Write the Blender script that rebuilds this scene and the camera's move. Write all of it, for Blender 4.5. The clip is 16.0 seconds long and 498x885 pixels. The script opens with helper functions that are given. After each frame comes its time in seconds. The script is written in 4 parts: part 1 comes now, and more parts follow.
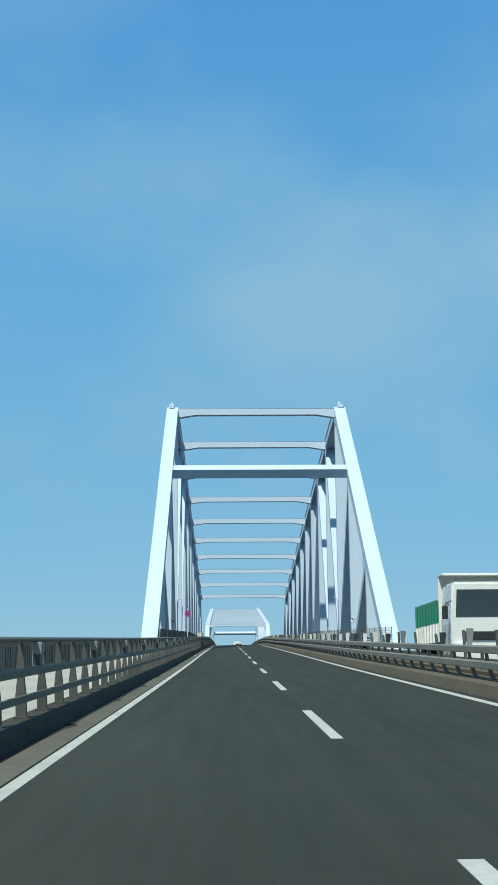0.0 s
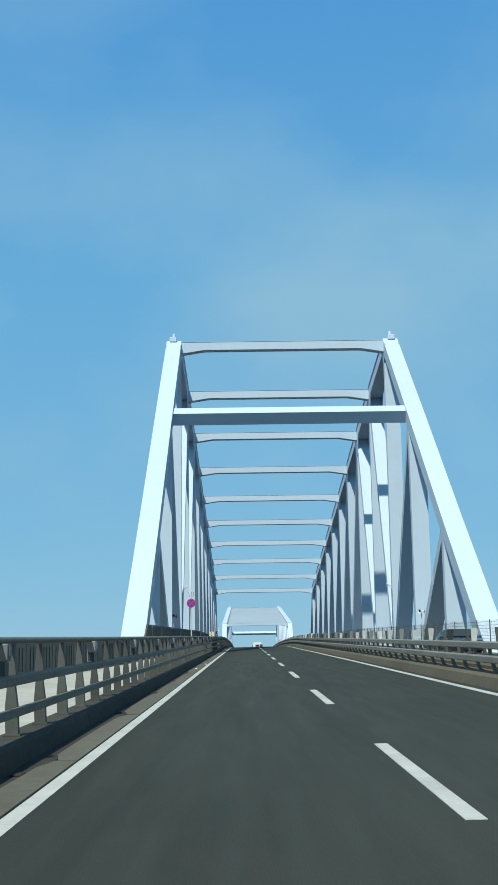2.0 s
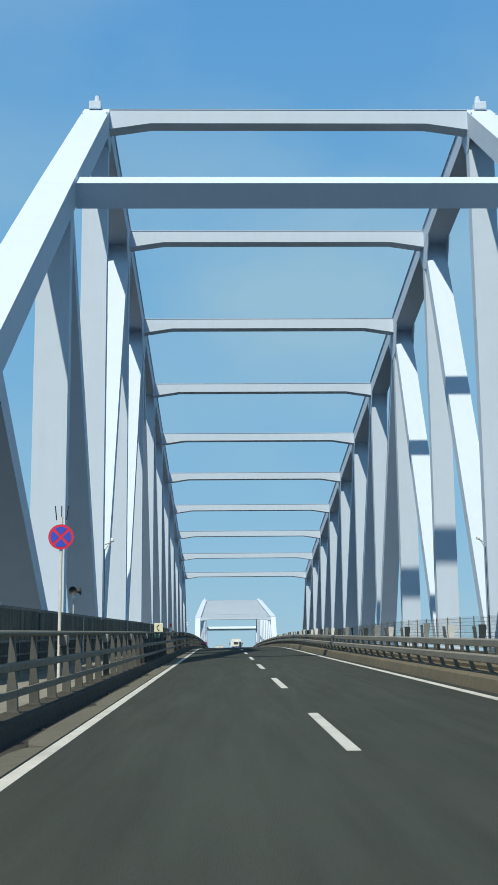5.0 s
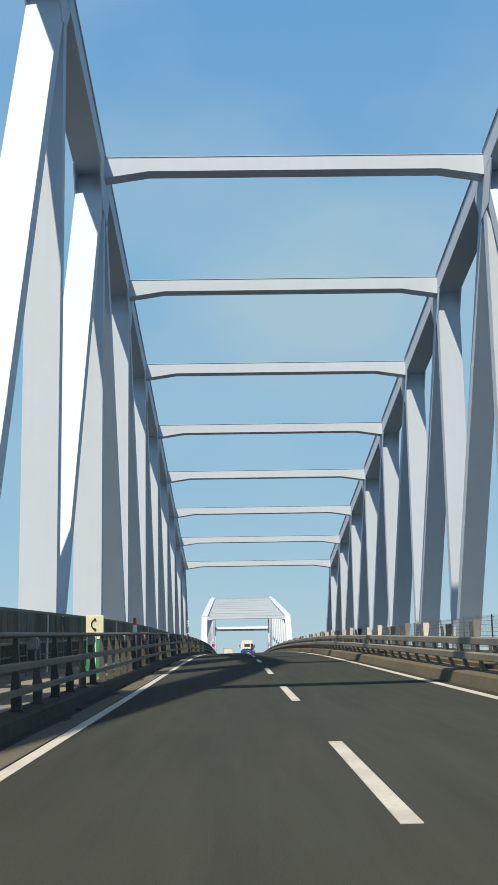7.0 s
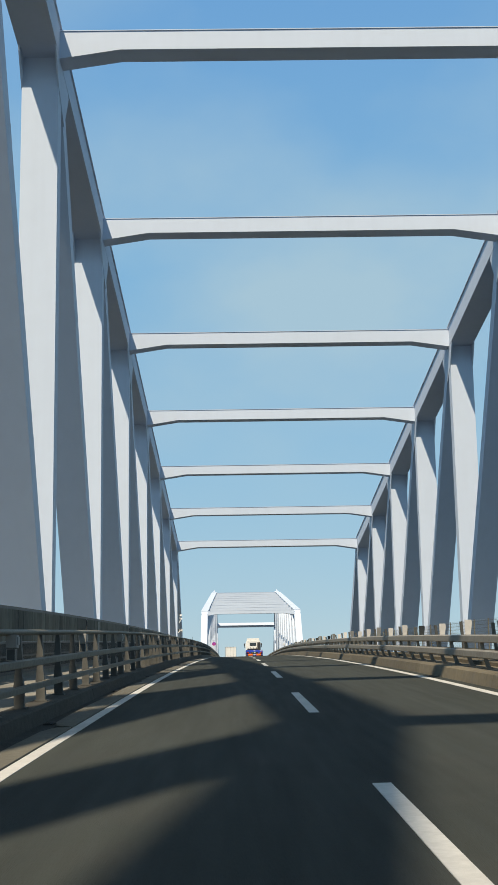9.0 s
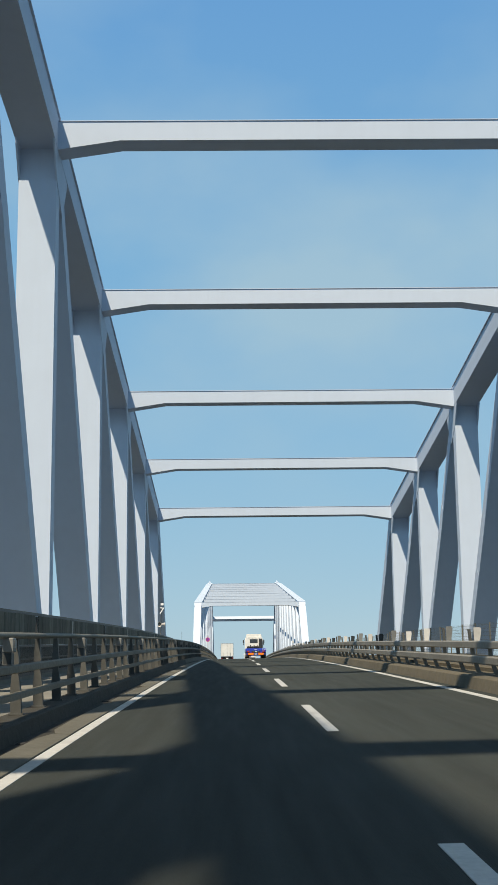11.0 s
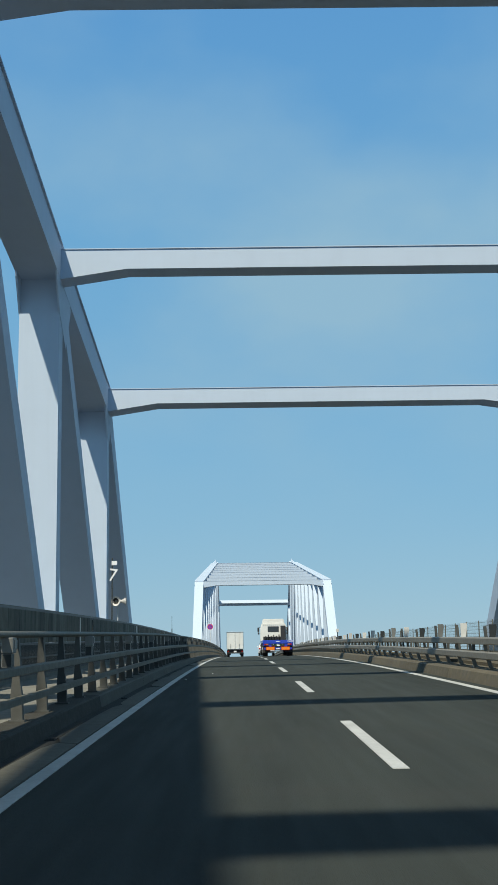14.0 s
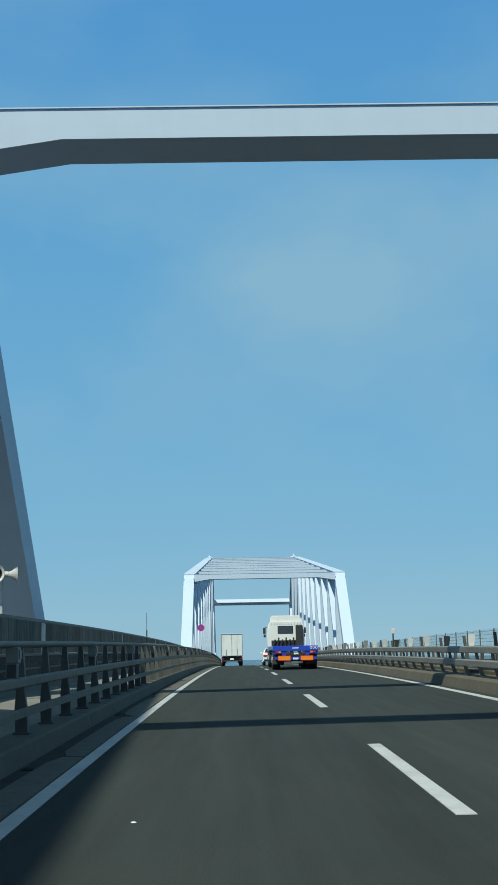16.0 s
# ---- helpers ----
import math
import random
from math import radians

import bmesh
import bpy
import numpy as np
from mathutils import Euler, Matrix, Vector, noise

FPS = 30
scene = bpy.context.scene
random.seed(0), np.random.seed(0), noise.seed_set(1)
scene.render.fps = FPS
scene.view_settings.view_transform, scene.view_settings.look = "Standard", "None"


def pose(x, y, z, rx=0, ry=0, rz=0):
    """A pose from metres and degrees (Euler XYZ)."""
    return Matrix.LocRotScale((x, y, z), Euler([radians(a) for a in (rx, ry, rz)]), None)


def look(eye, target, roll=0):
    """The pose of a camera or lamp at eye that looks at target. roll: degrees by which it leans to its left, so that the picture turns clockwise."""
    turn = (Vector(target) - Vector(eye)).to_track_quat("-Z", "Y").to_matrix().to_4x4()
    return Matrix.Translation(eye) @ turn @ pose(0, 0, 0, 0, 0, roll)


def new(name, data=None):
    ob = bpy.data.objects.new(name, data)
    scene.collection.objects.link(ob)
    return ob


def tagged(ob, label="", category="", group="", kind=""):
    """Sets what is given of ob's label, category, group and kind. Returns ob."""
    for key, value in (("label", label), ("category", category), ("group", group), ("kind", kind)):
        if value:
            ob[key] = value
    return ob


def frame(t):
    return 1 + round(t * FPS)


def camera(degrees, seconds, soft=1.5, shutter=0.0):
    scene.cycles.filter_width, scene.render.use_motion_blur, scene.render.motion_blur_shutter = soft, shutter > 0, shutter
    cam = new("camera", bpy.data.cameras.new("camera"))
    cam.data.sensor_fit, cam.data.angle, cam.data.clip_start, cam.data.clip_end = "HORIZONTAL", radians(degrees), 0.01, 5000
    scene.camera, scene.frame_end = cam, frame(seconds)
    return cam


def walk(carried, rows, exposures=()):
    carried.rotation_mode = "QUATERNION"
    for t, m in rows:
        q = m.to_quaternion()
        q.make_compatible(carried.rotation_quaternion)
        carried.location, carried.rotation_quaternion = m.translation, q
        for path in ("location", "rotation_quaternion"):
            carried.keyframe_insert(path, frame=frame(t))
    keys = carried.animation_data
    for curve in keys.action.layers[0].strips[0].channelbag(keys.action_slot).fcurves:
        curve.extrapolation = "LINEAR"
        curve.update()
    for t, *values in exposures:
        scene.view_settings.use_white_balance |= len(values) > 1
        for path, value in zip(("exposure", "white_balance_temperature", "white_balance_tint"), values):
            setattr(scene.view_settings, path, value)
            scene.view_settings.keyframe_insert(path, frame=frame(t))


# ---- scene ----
cam = camera(23.30, 16.0, soft=1.25)
ROWS = [
    (0, -1.437, -98.688, -6.170, 100.867, 0.421, -1.013),
    (0.5, -1.414, -89.370, -5.900, 100.763, 0.383, -0.768),
    (1, -1.438, -80.044, -5.616, 100.555, 1.247, -0.342),
    (1.5, -1.521, -70.785, -5.332, 100.576, 0.990, -0.127),
    (2, -1.632, -61.486, -5.089, 100.886, 0.785, -0.143),
    (2.5, -1.664, -52.084, -4.787, 100.754, 0.654, -0.571),
    (3, -1.651, -42.753, -4.543, 101.047, 1.077, -0.831),
    (3.5, -1.667, -33.411, -4.255, 100.842, 0.269, -1.171),
    (6, -1.232, 11.214, -2.856, 100.644, 0.858, -0.997),
    (6.5, -1.187, 19.973, -2.600, 100.628, 1.102, -0.678),
    (7, -1.186, 28.837, -2.320, 100.702, 0.942, -0.734),
    (7.5, -1.231, 37.439, -2.062, 100.720, 0.891, -0.696),
    (8, -1.228, 46.005, -1.784, 100.987, 0.768, -0.781),
    (8.5, -1.209, 54.689, -1.520, 100.850, 0.552, -0.699),
    (9, -1.198, 62.946, -1.265, 100.547, 0.954, -0.581),
    (11.5, -1.344, 104.005, -0.113, 100.269, 0.617, -0.775),
    (12, -1.351, 112.563, 0.054, 100.327, 0.985, -0.723),
    (12.5, -1.391, 121.071, 0.247, 99.917, 0.573, -0.681),
    (13, -1.391, 129.019, 0.362, 100.037, 0.814, -0.621),
    (13.5, -1.432, 137.021, 0.513, 99.984, 0.734, -0.458),
    (14, -1.501, 145.196, 0.662, 99.651, 0.791, -0.366),
    (14.5, -1.570, 153.236, 0.778, 99.509, 0.409, -0.474),
    (15, -1.621, 161.045, 0.853, 99.800, 0.795, -0.246),
    (15.5, -1.683, 169.288, 0.980, 99.808, 0.515, -0.378),
    (16, -1.678, 177.610, 1.074, 99.745, 1.006, -0.527),
]
walk(cam, [(r[0], pose(*r[1:])) for r in ROWS],
     exposures=[(0, 0.05, 6000, -3), (3.7, 0.05, 6100, -1), (6, 0.17, 7000, 8), (7.5, 0.25, 7500, 11), (9.2, 0.27, 7500, 11.5), (12, 0.14, 7000, 9), (14, 0.03, 6550, 4), (16, -0.08, 6050, -3)])

# ---- world and sun ----
SUN = Vector((-0.294, -0.657, 1.0)).normalized()
world = bpy.data.worlds.new("sky")
scene.world = world
world.use_nodes = True
wn, wl = world.node_tree.nodes, world.node_tree.links
wn.clear()
sky = wn.new("ShaderNodeTexSky")
sky.sky_type = "NISHITA"
sky.sun_disc = False
sky.sun_elevation = math.asin(SUN.z)
sky.sun_rotation = math.atan2(SUN.x, SUN.y)
sky.air_density, sky.dust_density, sky.ozone_density = 1.0, 0.0, 3.0
w_co = wn.new("ShaderNodeTexCoord")
w_map = wn.new("ShaderNodeMapping")
w_map.inputs["Scale"].default_value = (2.2, 2.2, 3.4)
w_n = wn.new("ShaderNodeTexNoise")
w_n.inputs["Scale"].default_value, w_n.inputs["Detail"].default_value, w_n.inputs["Roughness"].default_value = 2.1, 5.0, 0.46
w_r = wn.new("ShaderNodeMapRange")
w_r.inputs["From Min"].default_value, w_r.inputs["From Max"].default_value = 0.42, 0.72
w_r.inputs["To Max"].default_value = 0.82
w_mix = wn.new("ShaderNodeMixRGB")
w_mix.inputs["Color2"].default_value = (1.55, 2.42, 3.15, 1)
w_bg = wn.new("ShaderNodeBackground")
w_bg.inputs["Strength"].default_value = 0.20
w_out = wn.new("ShaderNodeOutputWorld")
wl.new(w_co.outputs["Generated"], w_map.inputs["Vector"])
wl.new(w_map.outputs["Vector"], w_n.inputs["Vector"])
wl.new(w_n.outputs["Fac"], w_r.inputs["Value"])
# the veil of cloud gathers at middle height
w_bump = wn.new("ShaderNodeValToRGB")
for e, (p, c) in zip(w_bump.color_ramp.elements, ((0.10, 0.3), (0.72, 0.35))):
    e.position, e.color = p, (c, c, c, 1)
for p, c in ((0.24, 0.95), (0.31, 1.0), (0.42, 0.55)):
    e = w_bump.color_ramp.elements.new(p)
    e.color = (c, c, c, 1)
w_veil = wn.new("ShaderNodeMath")
w_veil.operation = "MULTIPLY"
wl.new(w_r.outputs["Result"], w_veil.inputs[0])
wl.new(w_bump.outputs["Color"], w_veil.inputs[1])
wl.new(w_veil.outputs[0], w_mix.inputs["Fac"])
# hazy sea air low, blue above; unseen zenith greyed and dimmed to cut fill
w_xyz = wn.new("ShaderNodeSeparateXYZ")
wl.new(w_co.outputs["Generated"], w_xyz.inputs["Vector"])
w_air = wn.new("ShaderNodeValToRGB")
AIR = [(0.0, (1.42, 2.3, 3.05)), (0.12, (1.03, 2.1, 3.16)), (0.33, (0.76, 1.87, 3.18)), (0.52, (0.5, 1.5, 3.1)), (0.64, (0.5, 1.0, 1.5)), (0.85, (0.5, 0.62, 0.7))]
while len(w_air.color_ramp.elements) < len(AIR):
    w_air.color_ramp.elements.new(0.5)
for e, (p, c) in zip(w_air.color_ramp.elements, AIR):
    e.position, e.color = p, (*c, 1)
wl.new(w_xyz.outputs["Z"], w_air.inputs["Fac"])
wl.new(w_xyz.outputs["Z"], w_bump.inputs["Fac"])
w_low = wn.new("ShaderNodeMapRange")
w_low.inputs["From Min"].default_value, w_low.inputs["From Max"].default_value = 0.45, 0.95
w_low.inputs["To Min"].default_value, w_low.inputs["To Max"].default_value = 0.95, 0.8
w_haze = wn.new("ShaderNodeMixRGB")
wl.new(w_xyz.outputs["Z"], w_low.inputs["Value"])
wl.new(w_low.outputs["Result"], w_haze.inputs["Fac"])
wl.new(sky.outputs["Color"], w_haze.inputs["Color1"])
wl.new(w_air.outputs["Color"], w_haze.inputs["Color2"])
wl.new(w_haze.outputs["Color"], w_mix.inputs["Color1"])
wl.new(w_mix.outputs["Color"], w_bg.inputs["Color"])
wl.new(w_bg.outputs["Background"], w_out.inputs["Surface"])
sun = new("sun", bpy.data.lights.new("sun", "SUN"))
sun.data.energy, sun.data.angle, sun.data.color = 4.8, radians(0.8), (1.0, 0.92, 0.785)
sun.matrix_world = look(SUN * 200, (0, 0, 0))


# ---- materials ----
def material(name, color, rough=0.6, metal=0.0, var=0.12, scale=6.0, big=0.35, bump=0.0, bump_scale=60.0,
             streak=0.0, dirt=(0.18, 0.16, 0.13), dirt_amount=0.0, jitter=0.0, coat=0.0, stretch=(1, 1, 1)):
    """Two scales of colour variation, fine relief, streaks of dirt and a change from piece to piece."""
    m = bpy.data.materials.new(name)
    m.use_nodes = True
    n, l = m.node_tree.nodes, m.node_tree.links
    b = n["Principled BSDF"]
    b.inputs["Roughness"].default_value = rough
    b.inputs["Metallic"].default_value = metal
    b.inputs["Coat Weight"].default_value = coat
    co = n.new("ShaderNodeTexCoord")
    mp = n.new("ShaderNodeMapping")
    mp.inputs["Scale"].default_value = stretch
    l.new(co.outputs["Object"], mp.inputs["Vector"])

    def noise_of(s, detail=4.0):
        t = n.new("ShaderNodeTexNoise")
        t.inputs["Scale"].default_value, t.inputs["Detail"].default_value = s, detail
        l.new(mp.outputs["Vector"], t.inputs["Vector"])
        return t.outputs["Fac"]

    def spread(fac, lo, hi, a=0.3, z=0.7):
        r = n.new("ShaderNodeMapRange")
        r.inputs["From Min"].default_value, r.inputs["From Max"].default_value = a, z
        r.inputs["To Min"].default_value, r.inputs["To Max"].default_value = lo, hi
        l.new(fac, r.inputs["Value"])
        return r.outputs["Result"]

    def times(a, c):
        t = n.new("ShaderNodeMath")
        t.operation = "MULTIPLY"
        l.new(a, t.inputs[0])
        l.new(c, t.inputs[1])
        return t.outputs[0]

    v = times(spread(noise_of(scale), 1 - var, 1 + var), spread(noise_of(big), 1 - var, 1 + var))
    if jitter:
        info = n.new("ShaderNodeObjectInfo")
        v = times(v, spread(info.outputs["Random"], 1 - jitter, 1 + jitter, 0, 1))
    base = n.new("ShaderNodeMixRGB")
    base.blend_type = "MULTIPLY"
    base.inputs["Fac"].default_value = 1
    base.inputs["Color1"].default_value = (*color, 1)
    l.new(v, base.inputs["Color2"])
    out = base.outputs["Color"]
    if dirt_amount:
        mp2 = n.new("ShaderNodeMapping")
        mp2.inputs["Scale"].default_value = (2.2, 2.2, 0.12) if streak else (0.6, 0.6, 0.6)
        l.new(co.outputs["Object"], mp2.inputs["Vector"])
        t = n.new("ShaderNodeTexNoise")
        t.inputs["Scale"].default_value, t.inputs["Detail"].default_value = 1.4, 6.0
        l.new(mp2.outputs["Vector"], t.inputs["Vector"])
        mx = n.new("ShaderNodeMixRGB")
        mx.inputs["Color2"].default_value = (*dirt, 1)
        l.new(spread(t.outputs["Fac"], 0, dirt_amount, 0.48, 0.75), mx.inputs["Fac"])
        l.new(out, mx.inputs["Color1"])
        out = mx.outputs["Color"]
    l.new(out, b.inputs["Base Color"])
    l.new(spread(noise_of(scale * 2.3), max(rough - 0.08, 0.02), min(rough + 0.08, 1)), b.inputs["Roughness"])
    if bump:
        bp = n.new("ShaderNodeBump")
        bp.inputs["Strength"].default_value, bp.inputs["Distance"].default_value = bump, 0.01
        l.new(noise_of(bump_scale, 2.0), bp.inputs["Height"])
        l.new(bp.outputs["Normal"], b.inputs["Normal"])
    return m


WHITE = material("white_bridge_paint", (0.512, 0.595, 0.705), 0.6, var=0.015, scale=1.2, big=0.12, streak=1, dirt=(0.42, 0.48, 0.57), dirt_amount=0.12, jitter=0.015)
ASPHALT = material("asphalt", (0.0388, 0.0443, 0.0405), 0.9, var=0.13, scale=2.5, big=0.3, bump=0.5, bump_scale=140, stretch=(1, 0.05, 1), dirt=(0.045, 0.046, 0.043), dirt_amount=0.5)
LINE = material("line_paint", (0.48, 0.48, 0.46), 0.6, var=0.08, scale=14, big=1.5, bump=0.2, bump_scale=120, dirt=(0.25, 0.25, 0.24), dirt_amount=0.45)
GUTTER = material("gutter_concrete", (0.098, 0.093, 0.073), 0.85, var=0.12, scale=5, big=0.4, bump=0.3, dirt=(0.09, 0.085, 0.065), dirt_amount=0.5, jitter=0.1)
CURB = material("kerb_concrete", (0.106, 0.09, 0.059), 0.88, var=0.14, scale=4, big=0.3, bump=0.35, streak=1, dirt=(0.10, 0.09, 0.075), dirt_amount=0.6, jitter=0.1)
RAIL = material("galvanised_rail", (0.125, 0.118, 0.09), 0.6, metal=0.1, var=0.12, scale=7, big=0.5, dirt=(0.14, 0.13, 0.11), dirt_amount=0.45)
# same galvanised steel as RAIL, its colour brightened for the sunlit median side
RAIL_SUNLIT = material("sunlit_rail", (0.215, 0.200, 0.168), 0.55, metal=0.1, var=0.12, scale=7, big=0.5, dirt=(0.18, 0.16, 0.13), dirt_amount=0.45)
POST = material("galvanised_post", (0.073, 0.075, 0.069), 0.6, metal=0.1, var=0.12, scale=9, big=1, dirt=(0.06, 0.056, 0.048), dirt_amount=0.4, jitter=0.25)
PANEL = material("grey_panel", (0.066, 0.072, 0.064), 0.6, metal=0.1, var=0.1, scale=5, big=0.4, streak=1, dirt_amount=0.3, jitter=0.1)
SCREEN = material("streaked_screen_panel", (0.10, 0.102, 0.084), 0.75, var=0.16, scale=2.5, big=0.3, streak=1, dirt=(0.02, 0.024, 0.02), dirt_amount=0.7, jitter=0.3)
DARKBAR = material("dark_fence_steel", (0.045, 0.05, 0.05), 0.5, metal=0.4, var=0.12, scale=9, big=0.7)
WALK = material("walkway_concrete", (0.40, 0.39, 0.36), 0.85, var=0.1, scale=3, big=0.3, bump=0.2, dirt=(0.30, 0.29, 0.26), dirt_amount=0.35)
# walkway concrete with the fence's shade put into its colour; toe board shares it
WALK_SHADED = material("shaded_walkway", (0.19, 0.182, 0.155), 0.85, var=0.12, scale=3, big=0.3, bump=0.2, dirt=(0.13, 0.125, 0.105), dirt_amount=0.4)
PALE = material("pale_grey_paint", (0.55, 0.54, 0.51), 0.5, var=0.08, scale=8, big=0.8, dirt_amount=0.25, jitter=0.2)
GREYBOX = material("grey_box_paint", (0.18, 0.185, 0.178), 0.5, var=0.1, scale=8, big=0.8, dirt_amount=0.35, jitter=0.2)
# left kerb: shade of its road side put into the colour, under dirt streaks
KERB_SHADE = material("shaded_kerb", (0.040, 0.037, 0.029), 0.9, var=0.16, scale=4, big=0.3, bump=0.35, streak=1, dirt=(0.03, 0.027, 0.02), dirt_amount=0.6, jitter=0.1)
SLUDGE = material("gutter_sludge", (0.022, 0.021, 0.017), 0.95, var=0.2, scale=4, big=0.4, bump=0.4, dirt=(0.045, 0.042, 0.033), dirt_amount=0.4)
WATER = material("sea_water", (0.005, 0.012, 0.016), 0.2, var=0.15, scale=0.02, big=0.002, bump=0.6, bump_scale=0.6)
WATER.node_tree.nodes["Principled BSDF"].inputs["IOR"].default_value = 1.33
WHITE.node_tree.nodes["Principled BSDF"].inputs["Specular IOR Level"].default_value = 0.2
ASPHALT.node_tree.nodes["Principled BSDF"].inputs["Specular IOR Level"].default_value = 0.12
SCREEN.node_tree.nodes["Principled BSDF"].inputs["Specular IOR Level"].default_value = 0.2
STEEL_D = material("dark_girder", (0.16, 0.17, 0.18), 0.6, var=0.1, scale=1, big=0.1)
BLACK = material("black_rubber", (0.018, 0.018, 0.018), 0.75, var=0.15, scale=8, big=1)
BLACKP = material("black_plastic", (0.025, 0.025, 0.027), 0.5, var=0.1, scale=8, big=1)
CHASSIS = material("chassis_grime", (0.035, 0.034, 0.033), 0.7, var=0.2, scale=4, big=1)
BLUE = material("blue_trailer_paint", (0.018, 0.055, 0.46), 0.35, var=0.08, scale=3, big=0.5, coat=0.3, dirt_amount=0.12)
WCAB = material("white_cab_paint", (0.74, 0.73, 0.69), 0.3, var=0.03, scale=3, big=0.5, coat=0.4, dirt=(0.5, 0.48, 0.43), dirt_amount=0.2)
DECKW = material("trailer_deck_grey", (0.15, 0.16, 0.18), 0.6, var=0.15, scale=5, big=0.8)
ORANGE = material("orange_reflector", (0.85, 0.24, 0.02), 0.35, var=0.05, scale=20, big=2)
RED = material("red_lens", (0.55, 0.02, 0.015), 0.2, var=0.05, scale=20, big=2)
AMBER = material("amber_lens", (0.75, 0.22, 0.02), 0.2, var=0.05, scale=20, big=2)
FLARE = material("orange_red_band", (0.75, 0.07, 0.025), 0.4, var=0.05, scale=20, big=2)
GREENP = material("green_plate", (0.01, 0.06, 0.035), 0.4, var=0.05, scale=20, big=2)
WHITEP = material("white_marking", (0.8, 0.8, 0.78), 0.45, var=0.04, scale=20, big=2)
CHROME = material("bare_metal", (0.62, 0.62, 0.6), 0.28, metal=0.9, var=0.08, scale=8, big=1)
GREEN = material("green_bed_paint", (0.03, 0.20, 0.12), 0.45, var=0.1, scale=4, big=0.7, dirt_amount=0.3)
GLASS = material("dark_window_glass", (0.03, 0.035, 0.04), 0.06, var=0.1, scale=2, big=0.5, coat=0.5)
CARW = material("white_car_paint", (0.78, 0.78, 0.77), 0.25, var=0.02, scale=2, big=0.5, coat=0.6)
CARD = material("dark_car_paint", (0.03, 0.035, 0.045), 0.25, var=0.05, scale=2, big=0.5, coat=0.6)
SIGNR = material("sign_red", (0.62, 0.02, 0.06), 0.45, var=0.04, scale=20, big=2)
SIGNB = material("sign_blue", (0.03, 0.07, 0.50), 0.45, var=0.04, scale=20, big=2)
GREENPOST = material("green_post_paint", (0.02, 0.22, 0.12), 0.5, var=0.08, scale=6, big=0.8, dirt_amount=0.2)
CREAM = material("cream_box", (0.68, 0.68, 0.50), 0.5, var=0.06, scale=9, big=1)
BOXW = material("white_box_body", (0.72, 0.72, 0.69), 0.4, var=0.04, scale=2, big=0.5, streak=1, dirt=(0.4, 0.38, 0.33), dirt_amount=0.35)

# ---- plan: the road climbs to a crest and falls away ----
KNOTS = {-400: -16.5, -150: -9.05, -100: -7.54, -50: -6.07, 0: -4.51, 50: -2.98, 100: -1.51, 150: -0.60, 200: -0.09, 250: -0.09,
         300: -0.46, 350: -1.2, 400: -2.4, 450: -4.1, 500: -6.2, 550: -8.3, 600: -10.2, 900: -18.6}


def rz(y):
    """Height of the road at y."""
    ks = sorted(KNOTS)
    if y <= ks[0]:
        return KNOTS[ks[0]] + 0.03 * (y - ks[0])
    for i in range(len(ks) - 1):
        a, b = ks[i], ks[i + 1]
        if y <= b:
            def slope(j):
                if j <= 0 or j >= len(ks) - 1:
                    j = min(max(j, 1), len(ks) - 2)
                return (KNOTS[ks[j + 1]] - KNOTS[ks[j - 1]]) / (ks[j + 1] - ks[j - 1])
            t, d = (y - a) / (b - a), b - a
            return ((2 * t**3 - 3 * t**2 + 1) * KNOTS[a] + (t**3 - 2 * t**2 + t) * d * slope(i)
                    + (3 * t**2 - 2 * t**3) * KNOTS[b] + (t**3 - t**2) * d * slope(i + 1))
    return KNOTS[ks[-1]] - 0.028 * (y - ks[-1])


def fall(x):
    """Crossfall: the deck drains away from the median to both sides."""
    return 0.0125 * (min(max(x, -8.0), 5.0) + 1.5) - 0.0125 * max(x - 5.0, 0.0)


def dz(x, y):
    """Height of the deck at x, y."""
    return rz(y) + fall(x)


Y_START, Y_END = -240, 800


# ---- mesh helpers ----
def finish(name, bm, mat, smooth=False):
    me = bpy.data.meshes.new(name)
    bmesh.ops.recalc_face_normals(bm, faces=bm.faces)
    bm.to_mesh(me)
    bm.free()
    for m in (mat if isinstance(mat, (list, tuple)) else [mat]):
        me.materials.append(m)
    if smooth:
        for p in me.polygons:
            p.use_smooth = True
    return me


def part(name, bm, mat, parent=None, label="", smooth=False):
    ob = new(name, finish(name, bm, mat, smooth))
    if parent is not None:
        ob.parent = parent
    return tagged(ob, label)


def thing(name, at, label, category, group="", kind="", turn=0.0):
    ob = new(name)
    ob.matrix_world = pose(*at, 0, 0, turn)
    return tagged(ob, label, category, group, kind)


def box(bm, c, s, bevel=0.0, rot=None, mat=0):
    """A box at c of size s, its edges rounded by bevel."""
    m = Matrix.Translation(c) @ (rot.to_4x4() if rot else Matrix()) @ Matrix.Diagonal((*s, 1))
    vs = bmesh.ops.create_cube(bm, size=1, matrix=m)["verts"]
    fs = {f for v in vs for f in v.link_faces}
    for f in fs:
        f.material_index = mat
    if bevel:
        es = list({e for v in vs for e in v.link_edges})
        bmesh.ops.bevel(bm, geom=es, offset=bevel, segments=2, affect="EDGES", profile=0.6)
    return bm


def solid(bm, ring_a, ring_b, mat=0):
    """A closed body between two rings of points of the same number."""
    a, b = [bm.verts.new(p) for p in ring_a], [bm.verts.new(p) for p in ring_b]
    n = len(a)
    fs = [bm.faces.new((a[i], a[(i + 1) % n], b[(i + 1) % n], b[i])) for i in range(n)]
    fs += [bm.faces.new(a[::-1]), bm.faces.new(b)]
    for f in fs:
        f.material_index = mat
    return bm


